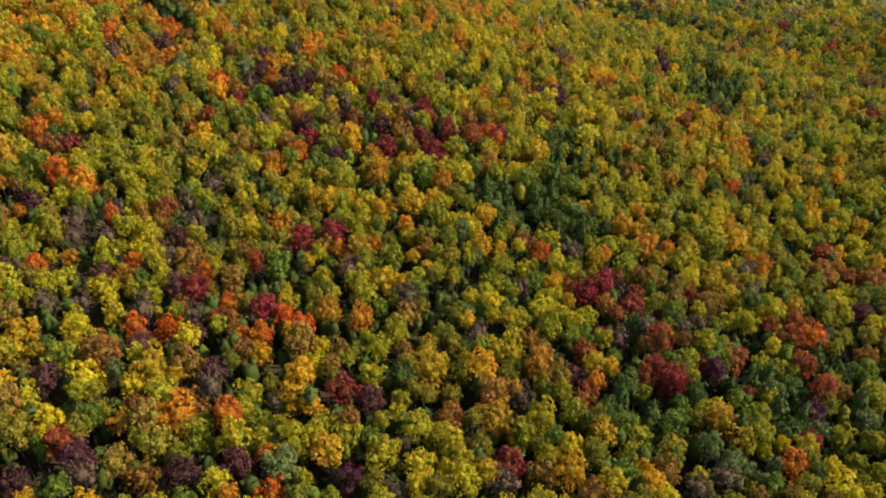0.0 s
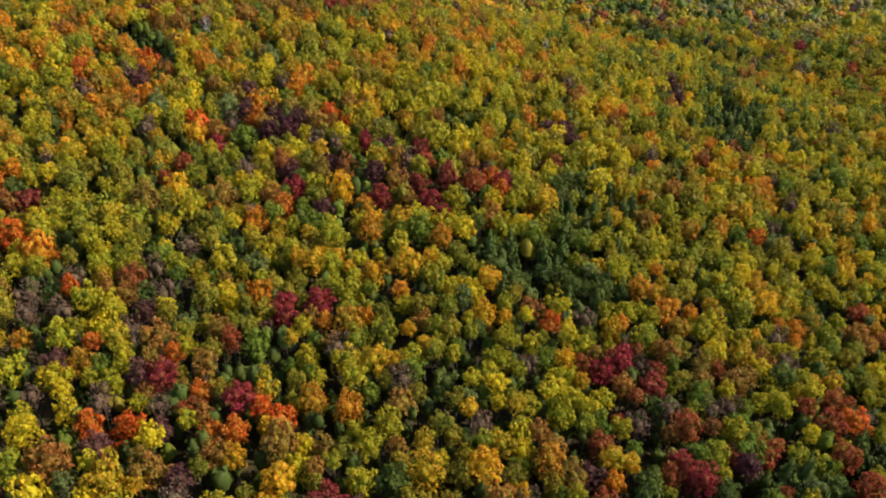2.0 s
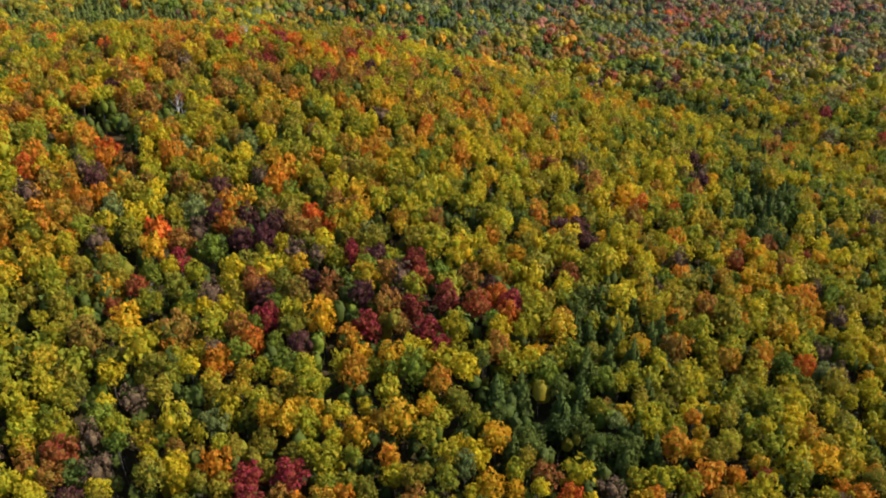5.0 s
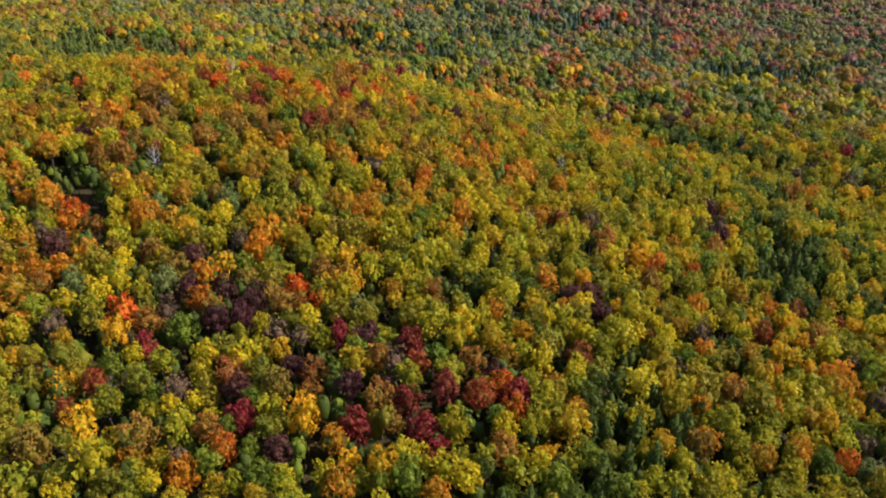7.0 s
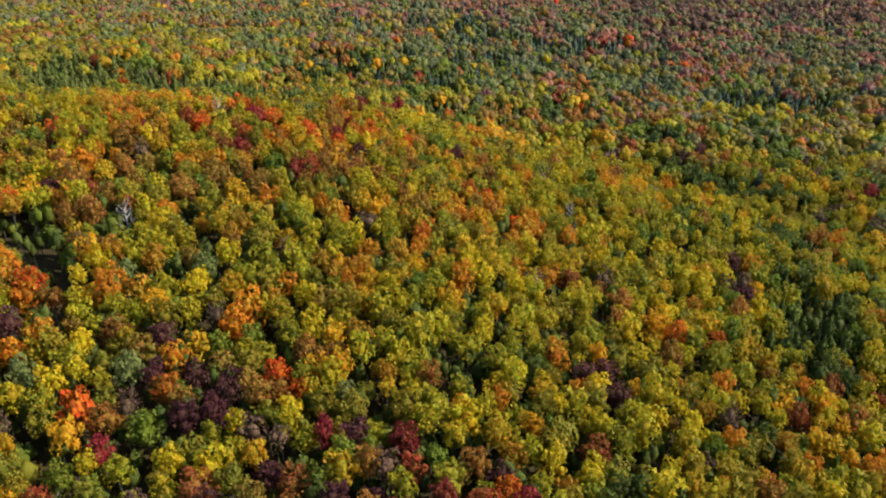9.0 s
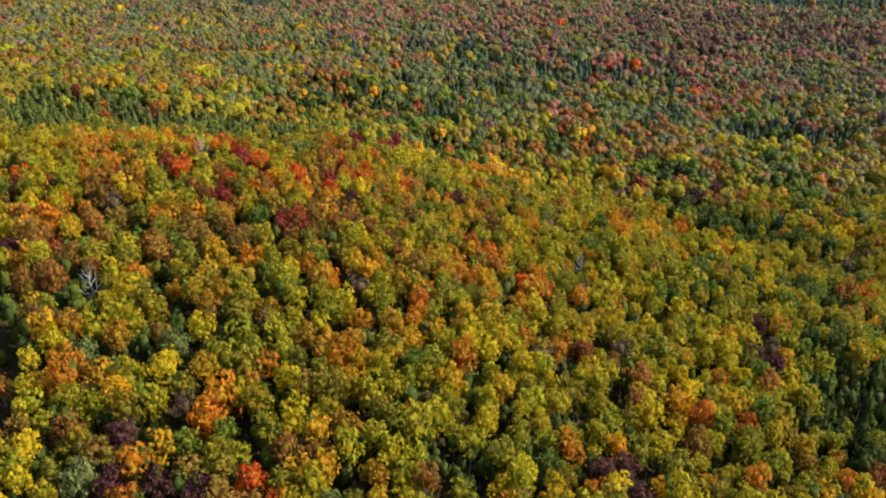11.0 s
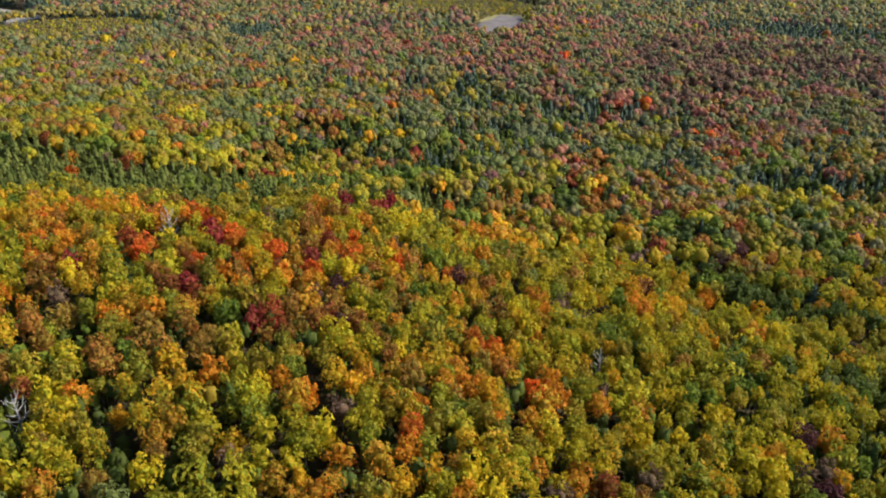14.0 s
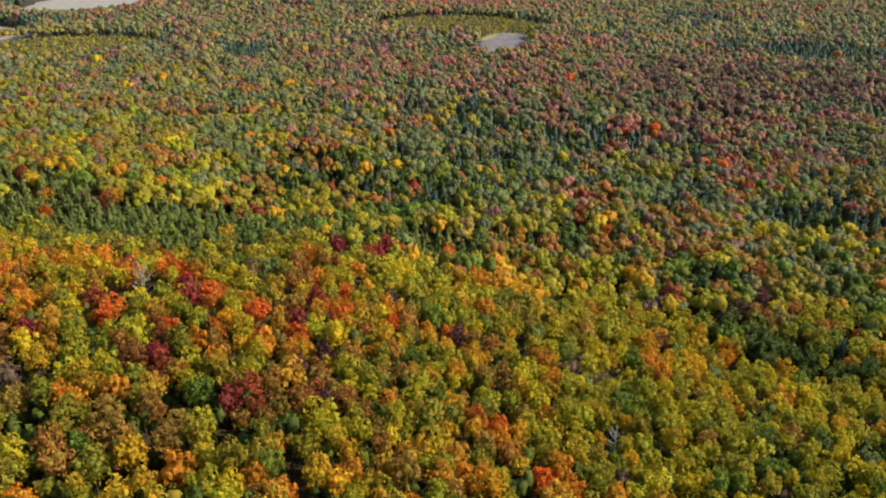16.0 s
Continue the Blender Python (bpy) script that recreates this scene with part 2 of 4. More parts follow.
def clump_crown(rng, lobes, tufts, size, tall=1.1):
    """A far crown: uneven leafy boughs side by side, with loose sprays standing out of them."""
    turn = rng.uniform(0, 6.28) + np.arange(lobes) * 2.4
    reach = np.linspace(0.12, 0.72, lobes) * rng.uniform(0.75, 1.2, lobes)
    high = 0.42 - 0.75 * reach ** 1.5 + rng.uniform(-0.16, 0.16, lobes)
    mid = np.stack([np.cos(turn) * reach, np.sin(turn) * reach, high * tall], 1)
    rad = rng.uniform(0.3, 0.5, lobes) * (1.25 if lobes < 4 else 1.0)
    pieces = []
    for c, r in zip(mid, rad):
        a, b = rng.uniform(0, 6.28), rng.uniform(-0.5, 0.5)
        spin = np.array([(math.cos(a), -math.sin(a), 0), (math.sin(a), math.cos(a), 0), (0, 0, 1)]) @ np.array([(1, 0, 0), (0, math.cos(b), -math.sin(b)), (0, math.sin(b), math.cos(b))])
        v = ICO_V @ spin.T
        pieces.append((c + v * r * rng.uniform(0.75, 1.2, (12, 1)) * [1, 1, tall], ICO_T[v[ICO_T].mean(1)[:, 2] > -0.3]))
    which = np.arange(tufts) % lobes
    way = unit(rng.normal(size=(tufts, 3)) + [0, 0, 0.6] + mid[which])
    at = mid[which] + way * rad[which][:, None] * rng.uniform(0.95, 1.25, (tufts, 1)) * [1, 1, tall]
    pieces.append(sprays(rng, at, unit(way + 0.35 * rng.normal(size=(tufts, 3))), size))
    return join(pieces)


def spruce_crown(rng, sprays, size):
    """A spruce, one unit high: drooping sprays in rough whorls round a dark spire."""
    a = np.arange(7) * 2 * math.pi / 7
    low = np.stack([0.19 * np.cos(a), 0.19 * np.sin(a), np.full(7, 0.1)], 1) * rng.uniform(0.8, 1.1, (7, 1))
    mid = np.stack([0.1 * np.cos(a + 0.4), 0.1 * np.sin(a + 0.4), np.full(7, 0.55)], 1) * rng.uniform(0.85, 1.15, (7, 1))
    v = np.vstack([low, mid, [[0, 0, 0.98]]])
    t = [(k, (k + 1) % 7, 7 + k) for k in range(7)] + [((k + 1) % 7, 7 + (k + 1) % 7, 7 + k) for k in range(7)] + [(7 + k, 7 + (k + 1) % 7, 14) for k in range(7)]
    f = 1 - np.sqrt(rng.uniform(0.004, 1, sprays))
    f = 0.7 * f + 0.3 * np.round(f * 9) / 9
    turn = rng.uniform(0, 6.28, sprays)
    r = (0.25 * (1 - f) ** 0.75 + 0.012) * rng.uniform(0.72, 1.18, sprays)
    at = np.stack([r * np.cos(turn), r * np.sin(turn), 0.1 + 0.86 * f + rng.normal(size=sprays) * 0.012], 1)
    out = unit(np.stack([np.cos(turn), np.sin(turn), np.full(sprays, 0.75)], 1) + 0.4 * rng.normal(size=(sprays, 3)))
    v2, t2 = tuft_quads(rng, at, out, size)
    reach = np.repeat(0.55 + 0.6 * (1 - f), 4)[:, None]
    v2 = np.repeat(at, 4, 0) + (v2 - np.repeat(at, 4, 0)) * reach
    return join([(v, np.array(t)), (v2, t2)])


def tapered(points, radii, sides=6):
    """A tapered limb along points."""
    points, v, t = np.asarray(points, float), [], []
    for k, (p, r) in enumerate(zip(points, radii)):
        d = unit(points[min(k + 1, len(points) - 1)] - points[max(k - 1, 0)])
        a = unit(np.cross(d, [0.3, 0.9, 0.1]))
        b = np.cross(d, a)
        ang = np.arange(sides) * 2 * math.pi / sides
        v.append(p + r * (np.cos(ang)[:, None] * a + np.sin(ang)[:, None] * b))
        if k:
            o = (k - 1) * sides
            for s in range(sides):
                u = (s + 1) % sides
                t += [(o + s, o + u, o + sides + u), (o + s, o + sides + u, o + sides + s)]
    return np.concatenate(v), np.array(t)


def trunk_shape(rng, limbs=3, lean=0.03):
    """A trunk one unit high with limbs that rise into the crown."""
    top = rng.normal(size=2) * lean
    pieces = [tapered([(0, 0, -0.08), (top[0] * 0.4, top[1] * 0.4, 0.5), (*top, 1.05)], (0.026, 0.018, 0.006), 5)]
    for k in range(limbs):
        a, z = rng.uniform(0, 6.28), rng.uniform(0.55, 0.8)
        pieces.append(tapered([(top[0] * z, top[1] * z, z), (0.2 * math.cos(a), 0.2 * math.sin(a), z + 0.25)], (0.011, 0.004), 4))
    return join(pieces)


def dead_tree_shape(rng, limbs=14):
    """A bare dead tree one unit high with limbs and forked twigs."""
    pieces = [tapered([(0, 0, -0.02), (0.02, 0.01, 0.45), (-0.01, 0.02, 1.0)], (0.028, 0.019, 0.004), 6)]
    for k in range(limbs):
        a, z = k * 2.4 + rng.uniform(-0.3, 0.3), 0.32 + 0.6 * k / limbs
        reach = 0.34 * (1.1 - z) + 0.06
        mid = np.array([reach * 0.6 * math.cos(a), reach * 0.6 * math.sin(a), z + 0.07])
        end = np.array([reach * math.cos(a + 0.2), reach * math.sin(a + 0.2), z + 0.2])
        pieces.append(tapered([(0, 0, z), mid, end], (0.011, 0.007, 0.002), 4))
        for q in (-0.6, 0.6):
            fork = mid + [0.4 * reach * math.cos(a + q), 0.4 * reach * math.sin(a + q), 0.07]
            pieces.append(tapered([mid, fork], (0.006, 0.002), 3))
    return join(pieces)


# ---- the ground: one sheet out to the horizon ----
def line_of(dense_from, dense_to, step, far):
    inner = np.arange(dense_from, dense_to + 1, step)
    outer = np.array([120, 300, 600, 1100, 1800, 2800, far])
    return np.concatenate([dense_from - outer[::-1], inner, dense_to + outer])


gx, gy = line_of(-800, 800, 16, 4200), line_of(-40, 1640, 16, 3200)
X, Y = np.meshgrid(gx, gy)
Z = ground_z(X, Y)
ground_v = np.stack([X, Y, Z], -1).reshape(-1, 3)
nx, ny = len(gx), len(gy)
i, j = np.meshgrid(np.arange(nx - 1), np.arange(ny - 1))
q = (j * nx + i).ravel()
ground_t = np.concatenate([np.stack([q, q + 1, q + nx + 1], 1), np.stack([q, q + nx + 1, q + nx], 1)])
ground = new("ground", tri_mesh("ground", ground_v, ground_t, [LITTER]))
for p in ground.data.polygons:
    p.use_smooth = True
tagged(ground, "forest floor of brown leaf litter over rolling hills", "ground", kind="structure")

# ---- open patches in the woods: centre, half length, half width, turn in degrees ----
OPEN = {"clearing": (68, 1165, 100, 31, 80), "field": (-645, 1248, 112, 84, 8), "far_field": (-572, 1500, 108, 132, 5), "track": (-240, 1460, 45, 20, 10)}


def in_oval(x, y, cx, cy, a, b, turn, grow=0.0):
    c, s = math.cos(radians(turn)), math.sin(radians(turn))
    u, v = (x - cx) * c + (y - cy) * s, -(x - cx) * s + (y - cy) * c
    return (u / (a + grow)) ** 2 + (v / (b + grow)) ** 2 < 1


def open_patch(name, cx, cy, a, b, turn, material, label, category, rise=0.9):
    """A low sheet of open ground with an uneven rim, laid on the floor of the woods."""
    rng = np.random.default_rng(len(name))
    rings, spokes = 8, 40
    wob = 1 + 0.10 * np.sin(np.arange(spokes) * 0.9) + rng.uniform(-0.07, 0.07, spokes)
    c, s = math.cos(radians(turn)), math.sin(radians(turn))
    v = [(cx, cy)]
    for r in range(1, rings + 1):
        for k in range(spokes):
            t = 2 * math.pi * k / spokes
            u, w = a * wob[k] * math.cos(t) * r / rings, b * wob[k] * math.sin(t) * r / rings
            v.append((cx + u * c - w * s, cy + u * s + w * c))
    v = np.array(v)
    lift = np.where(np.arange(len(v)) > (rings - 1) * spokes, -0.6, rise)
    v = np.column_stack([v, ground_z(v[:, 0], v[:, 1]) + lift])
    t = [(0, 1 + k, 1 + (k + 1) % spokes) for k in range(spokes)]
    for r in range(rings - 1):
        o, p = 1 + r * spokes, 1 + (r + 1) * spokes
        for k in range(spokes):
            u = (k + 1) % spokes
            t += [(o + k, p + k, p + u), (o + k, p + u, o + u)]
    return tagged(new(name, tri_mesh(name, v, t, [material])), label, category, kind="structure")


open_patch("clearing", *OPEN["clearing"], BARE_EARTH, "bare greyish clearing of gravelly earth among the trees", "clearing", 2.0)
open_patch("field", *OPEN["field"], DRY_GRASS, "pale open field of dry mown grass", "field")
open_patch("far_field", *OPEN["far_field"], DRY_GRASS, "pale far field of dry grass behind the woods", "field")
open_patch("track", *OPEN["track"], BARE_EARTH, "short stretch of pale gravel track between trees", "track")

SCRUB = ((-440, 1140, 110, 78, 5), (20, 1290, 118, 88, -12))
for spot in SCRUB:
    open_patch("meadow", *spot, MEADOW, "yellow-green meadow overgrown with young trees", "meadow", 1.3)

# ---- single trees that stand out by their colour: place and crown width ----
CRIMSON_MAPLES_A = [
    (-46, 553, 8), (-25, 563, 8), (-113, 497, 8), (-121, 441, 8), (-82, 437, 8), (-88, 483, 8), (-47, 468, 8), (-56, 419, 8), (-129, 988, 8), (-88, 981, 8),
    (-18, 678, 8), (242, 1100, 8), (-279, 942, 8), (-227, 639, 8), (-77, 273, 8), (-48, 253, 8), (-20, 255, 10.5), (-8, 287, 10.5), (-8, 265, 8), (-4, 256, 10.5),
    (2, 268, 8), (21, 271, 10.5), (-145, 434, 8), (227, 511, 8), (-68, 172, 8), (-49, 169, 8), (-25, 145, 10.5), (-34, 205, 8), (-44, 205, 8), (44, 190, 8),
    (49, 194, 8), (57, 187, 8),
]
CRIMSON_MAPLES_B = [
    (59, 162, 8), (63, 158, 8), (96, 143, 6), (16, 128, 10.5), (-121, 229, 8), (0, 250, 8), (-43, 199, 8), (-44, 547, 8), (-27, 552, 8),
]
RED_MAPLES_A = [
    (-30, 558, 8), (-87, 433, 8), (-44, 486, 8), (-52, 423, 10.5), (127, 609, 8), (185, 537, 8), (-160, 1005, 8), (-147, 993, 8), (-176, 911, 8), (-16, 674, 8),
    (-66, 674, 8), (-68, 621, 8), (86, 687, 8), (260, 1119, 8), (-265, 930, 8), (-350, 968, 8), (-168, 605, 8), (-83, 446, 8), (-53, 265, 10.5), (-33, 271, 10.5),
    (-6, 278, 10.5), (11, 268, 10.5), (46, 372, 8), (126, 337, 8), (107, 318, 8), (75, 645, 8), (217, 567, 8), (-84, 202, 8), (-60, 166, 8), (40, 193, 8),
    (55, 159, 8), (63, 174, 8),
]
RED_MAPLES_B = [
    (40, 167, 8), (109, 188, 8), (104, 179, 10.5), (84, 171, 8), (105, 159, 8), (-71, 131, 8), (-83, 119, 8), (139, 218, 8), (146, 215, 8), (42, 291, 8),
    (38, 151, 8), (103, 168, 8), (137, 233, 8), (-32, 545, 8), (-78, 431, 8), (-47, 416, 8), (-111, 464, 8), (-223, 633, 8), (155, 582, 8), (135, 599, 8),
    (79, 652, 8), (-21, 669, 8), (-58, 608, 8),
]
VERMILION_MAPLES_A = [
    (-19, 566, 8), (-103, 459, 8), (-83, 451, 8), (-69, 453, 10.5), (-87, 471, 8), (-61, 468, 8), (12, 429, 8), (18, 429, 8), (30, 411, 8), (-85, 916, 8),
    (-178, 901, 8), (48, 1052, 8), (233, 883, 8), (207, 1080, 8), (159, 1255, 8), (170, 1233, 8), (-184, 575, 8), (-144, 464, 8), (-74, 469, 8), (-60, 474, 8),
    (-45, 459, 8), (-146, 376, 8), (-6, 376, 8), (-117, 329, 10.5), (-69, 295, 8), (-42, 303, 8), (20, 264, 8), (17, 274, 8), (79, 351, 8), (31, 206, 8),
    (-38, 165, 8), (-50, 243, 8),
]
VERMILION_MAPLES_B = [
    (111, 180, 8), (87, 133, 8), (-71, 157, 8), (-38, 115, 8), (-40, 123, 6), (-50, 131, 8), (-134, 306, 8), (-118, 212, 8), (-131, 230, 8), (112, 265, 8),
    (93, 351, 8), (184, 454, 8), (-137, 447, 8), (4, 579, 8), (92, 635, 8), (19, 561, 8),
]
ORANGE_MAPLES_A = [
    (95, 646, 8), (-134, 755, 8), (-108, 487, 8), (-129, 451, 8), (-116, 446, 8), (-41, 475, 8), (-44, 454, 8), (-13, 432, 8), (-2, 451, 8), (6, 411, 8),
    (-21, 397, 8), (-7, 407, 8), (2, 400, 8), (37, 407, 8), (50, 408, 8), (-94, 380, 8), (-94, 419, 8), (122, 521, 8), (80, 496, 8), (70, 535, 8),
    (37, 458, 8), (172, 516, 8), (16, 556, 8), (94, 482, 8), (-117, 925, 8), (34, 1074, 8), (-135, 464, 8), (-159, 490, 8), (-65, 477, 8), (-45, 447, 8),
    (-14, 366, 8), (-37, 382, 8),
]
ORANGE_MAPLES_B = [
    (-23, 324, 10.5), (-95, 333, 10.5), (-87, 345, 8), (-104, 307, 8), (19, 285, 8), (126, 409, 8), (103, 399, 8), (37, 370, 8), (83, 305, 8), (103, 299, 8),
    (119, 517, 8), (-5, 429, 8), (9, 403, 8), (-188, 507, 8), (73, 146, 8), (-62, 131, 10.5), (26, 160, 8), (13, 141, 10.5), (-109, 207, 8), (-136, 217, 8),
    (-87, 174, 8), (-174, 313, 8), (-173, 326, 8), (-152, 365, 8), (-143, 371, 8), (-70, 238, 8), (-57, 236, 8), (-27, 351, 8), (127, 296, 8), (120, 295, 8),
    (-52, 465, 8), (-78, 421, 8),
]
ORANGE_MAPLES_C = [
    (-69, 365, 8), (-39, 357, 8), (-94, 326, 8), (-100, 348, 8), (17, 548, 8), (18, 423, 8), (27, 393, 8), (91, 373, 8), (43, 598, 8), (-135, 496, 8),
    (-90, 460, 8), (-36, 388, 8), (-197, 602, 8), (8, 538, 8), (-165, 610, 8), (-176, 641, 8),
]
GOLDEN_MAPLES_A = [
    (-41, 448, 8), (-74, 395, 8), (44, 1088, 8), (88, 641, 8), (-73, 371, 8), (35, 260, 10.5), (-33, 255, 10.5), (46, 361, 8), (-84, 246, 10.5), (-92, 256, 8),
    (-97, 422, 8), (94, 584, 8), (-169, 473, 8), (-3, 154, 10.5), (10, 156, 10.5), (-71, 143, 10.5), (-103, 141, 8), (-37, 142, 8), (40, 138, 8), (30, 126, 8),
    (-27, 125, 8), (-119, 255, 10.5), (-112, 261, 10.5), (12, 208, 8), (14, 220, 8), (86, 202, 8), (-155, 306, 8), (101, 227, 8), (-24, 184, 8), (-74, 243, 8),
    (-8, 358, 8), (7, 301, 8),
]
GOLDEN_MAPLES_B = [
    (29, 308, 8), (111, 277, 8), (125, 288, 8), (164, 357, 8), (66, 274, 8), (4, 345, 8), (-18, 186, 8), (77, 140, 8), (-166, 505, 8), (-62, 457, 8),
    (-122, 399, 8), (-83, 362, 8), (-51, 366, 8), (-62, 338, 8), (-81, 326, 8), (-46, 328, 8), (-23, 340, 8), (55, 397, 8), (75, 440, 8), (18, 365, 8),
    (33, 342, 8), (94, 529, 8), (-59, 446, 8), (-57, 397, 8), (-28, 393, 8), (-112, 427, 8), (-118, 720, 8), (90, 571, 8), (20, 525, 8),
]
YELLOW_BIRCHES_A = [
    (180, 643, 8), (213, 642, 8), (-54, 442, 8), (-48, 388, 8), (-170, 629, 8), (-107, 740, 8), (-113, 732, 8), (-262, 781, 8), (-101, 378, 8), (-48, 380, 8),
    (16, 295, 8), (25, 276, 6), (62, 335, 10.5), (99, 389, 10.5), (212, 636, 8), (-95, 290, 8), (-67, 353, 8), (-150, 448, 8), (-187, 456, 8), (-183, 536, 8),
    (-94, 367, 8), (-84, 137, 10.5), (-101, 168, 8), (-91, 167, 8), (-8, 190, 8), (-32, 231, 8), (-88, 187, 8), (-113, 163, 8), (25, 142, 8), (32, 134, 8),
    (98, 127, 10.5), (92, 185, 8),
]
YELLOW_BIRCHES_B = [
    (98, 383, 8), (-49, 114, 8), (-33, 153, 8), (-93, 305, 8), (-61, 272, 8), (7, 241, 8), (54, 247, 8), (43, 302, 8), (0, 330, 8), (13, 330, 8),
    (-87, 123, 8), (-6, 125, 8), (5, 121, 8), (150, 237, 8), (33, 145, 8), (78, 202, 8), (55, 214, 8), (-87, 354, 8), (-16, 346, 8), (-72, 336, 8),
    (-85, 321, 8), (-40, 338, 8), (47, 444, 8), (115, 374, 8), (91, 367, 8), (3, 339, 8), (26, 340, 8), (175, 635, 8), (233, 648, 8), (-40, 463, 8),
    (-69, 425, 8), (-95, 430, 8),
]
YELLOW_BIRCHES_C = [
    (85, 624, 8), (75, 564, 8),
]
LIME_BIRCHES_A = [
    (-29, 465, 8), (-54, 387, 10.5), (283, 835, 8), (48, 339, 10.5), (-53, 311, 8), (-53, 379, 8), (-56, 125, 8), (-35, 127, 10.5), (-14, 127, 10.5), (-92, 143, 10.5),
    (-6, 134, 8), (-106, 279, 8), (-61, 247, 8), (-18, 240, 8), (-79, 252, 8), (28, 269, 8), (74, 272, 8), (80, 271, 8), (-32, 283, 8), (-49, 278, 8),
    (-29, 329, 8), (-42, 320, 8), (21, 326, 8), (-18, 151, 8), (-13, 166, 8), (-23, 131, 8), (83, 148, 8), (105, 144, 8), (20, 138, 8), (-52, 347, 8),
    (-62, 347, 8), (-58, 370, 8),
]
LIME_BIRCHES_B = [
    (-12, 340, 8), (-33, 368, 8), (41, 387, 8), (47, 346, 8), (81, 415, 8), (86, 406, 8), (67, 392, 8), (94, 428, 8), (105, 454, 8), (-76, 458, 8),
    (-20, 438, 8), (75, 583, 8), (-201, 630, 8),
]
RUSTY_BEECHES_A = [
    (-61, 494, 8), (-34, 437, 8), (-27, 447, 8), (-47, 427, 8), (-15, 460, 8), (-10, 447, 8), (13, 482, 8), (16, 458, 8), (14, 418, 8), (-96, 398, 8),
    (-90, 390, 8), (-85, 408, 8), (-75, 412, 8), (-67, 408, 8), (86, 441, 8), (119, 453, 8), (35, 513, 8), (177, 543, 8), (-32, 644, 8), (87, 662, 8),
    (-327, 896, 8), (-168, 411, 8), (-124, 370, 8), (-115, 354, 8), (-57, 426, 8), (-36, 313, 8), (-111, 291, 8), (-86, 311, 8), (-45, 295, 8), (-79, 282, 10.5),
    (-16, 277, 8), (-15, 263, 8),
]
RUSTY_BEECHES_B = [
    (-41, 263, 8), (73, 337, 10.5), (107, 339, 8), (-37, 157, 10.5), (-54, 248, 8), (63, 200, 8), (131, 222, 8), (-68, 128, 8), (-97, 127, 8), (-65, 114, 8),
    (-60, 136, 8), (31, 157, 10.5), (13, 148, 8), (2, 139, 8), (24, 126, 8), (-10, 174, 10.5), (70, 263, 8), (-51, 153, 8), (-90, 236, 8), (16, 251, 8),
    (-63, 147, 8), (-71, 116, 8), (54, 129, 8), (81, 192, 8), (-16, 445, 8), (-111, 414, 8), (-112, 400, 8), (-67, 400, 8), (-116, 372, 8), (62, 364, 8),
    (164, 582, 8), (37, 588, 8),
]
RUSTY_BEECHES_C = [
    (65, 585, 8), (-7, 398, 8),
]
PURPLE_ASHES_A = [
    (-41, 438, 8), (-31, 424, 8), (7, 481, 8), (152, 567, 8), (-137, 388, 8), (-113, 308, 10.5), (-74, 312, 10.5), (-73, 299, 8), (-62, 286, 8), (-63, 301, 8),
    (-53, 301, 8), (-53, 294, 8), (-50, 261, 8), (-23, 266, 10.5), (-14, 268, 8), (50, 325, 8), (43, 321, 8), (116, 407, 8), (-73, 172, 8), (-78, 115, 10.5),
    (-89, 109, 10.5), (-21, 119, 10.5), (-46, 119, 10.5), (-57, 116, 8), (-18, 143, 8), (-93, 136, 8), (36, 159, 8), (76, 163, 8), (-120, 197, 8), (-139, 349, 8),
    (-38, 245, 8), (52, 315, 8),
]
PURPLE_ASHES_B = [
    (99, 151, 8), (132, 195, 8), (-35, 448, 8), (113, 384, 8), (150, 559, 8),
]
LEAFLESS_TREES = [
    (204, 567, 8), (-30, 659, 8), (-110, 352, 10.5), (-115, 419, 8), (-25, 381, 10.5), (-75, 286, 8), (-100, 274, 10.5), (84, 312, 8), (-56, 139, 8), (-102, 159, 8),
    (-79, 163, 10.5), (-10, 180, 8), (10, 169, 10.5), (20, 148, 10.5), (51, 175, 8), (-27, 188, 8), (-106, 192, 10.5), (-98, 189, 8), (-74, 221, 8), (-64, 258, 8),
    (59, 377, 8), (121, 273, 8), (-104, 185, 8), (-75, 200, 8), (14, 121, 8), (101, 213, 8), (101, 204, 8), (-50, 360, 8), (-63, 324, 8), (109, 391, 8),
    (116, 393, 8), (32, 362, 8),
]
BLUISH_ASPENS = [
    (-79, 298, 8), (-102, 292, 10.5), (-36, 120, 10.5), (-95, 340, 8.4), (-72, 345, 8.4),
]
GREEN_OAKS = [
    (-70, 282, 8.4), (-40, 237, 8.4), (-7, 240, 8.4), (-46, 374, 8.4), (107, 380, 8.4), (29, 245, 8.4), (38, 254, 8.4), (180, 427, 8.4), (60, 144, 8.4), (47, 143, 8.4),
    (44, 128, 8.4), (80, 127, 8.4), (121, 168, 8.4), (-40, 394, 8.4), (137, 427, 8.4), (-65, 421, 8.4),
]
OLIVE_BASSWOODS = [
    (-29, 295, 8.4), (-22, 293, 8.4), (-14, 329, 8.4), (-82, 391, 8.4), (-33, 405, 8.4),
]
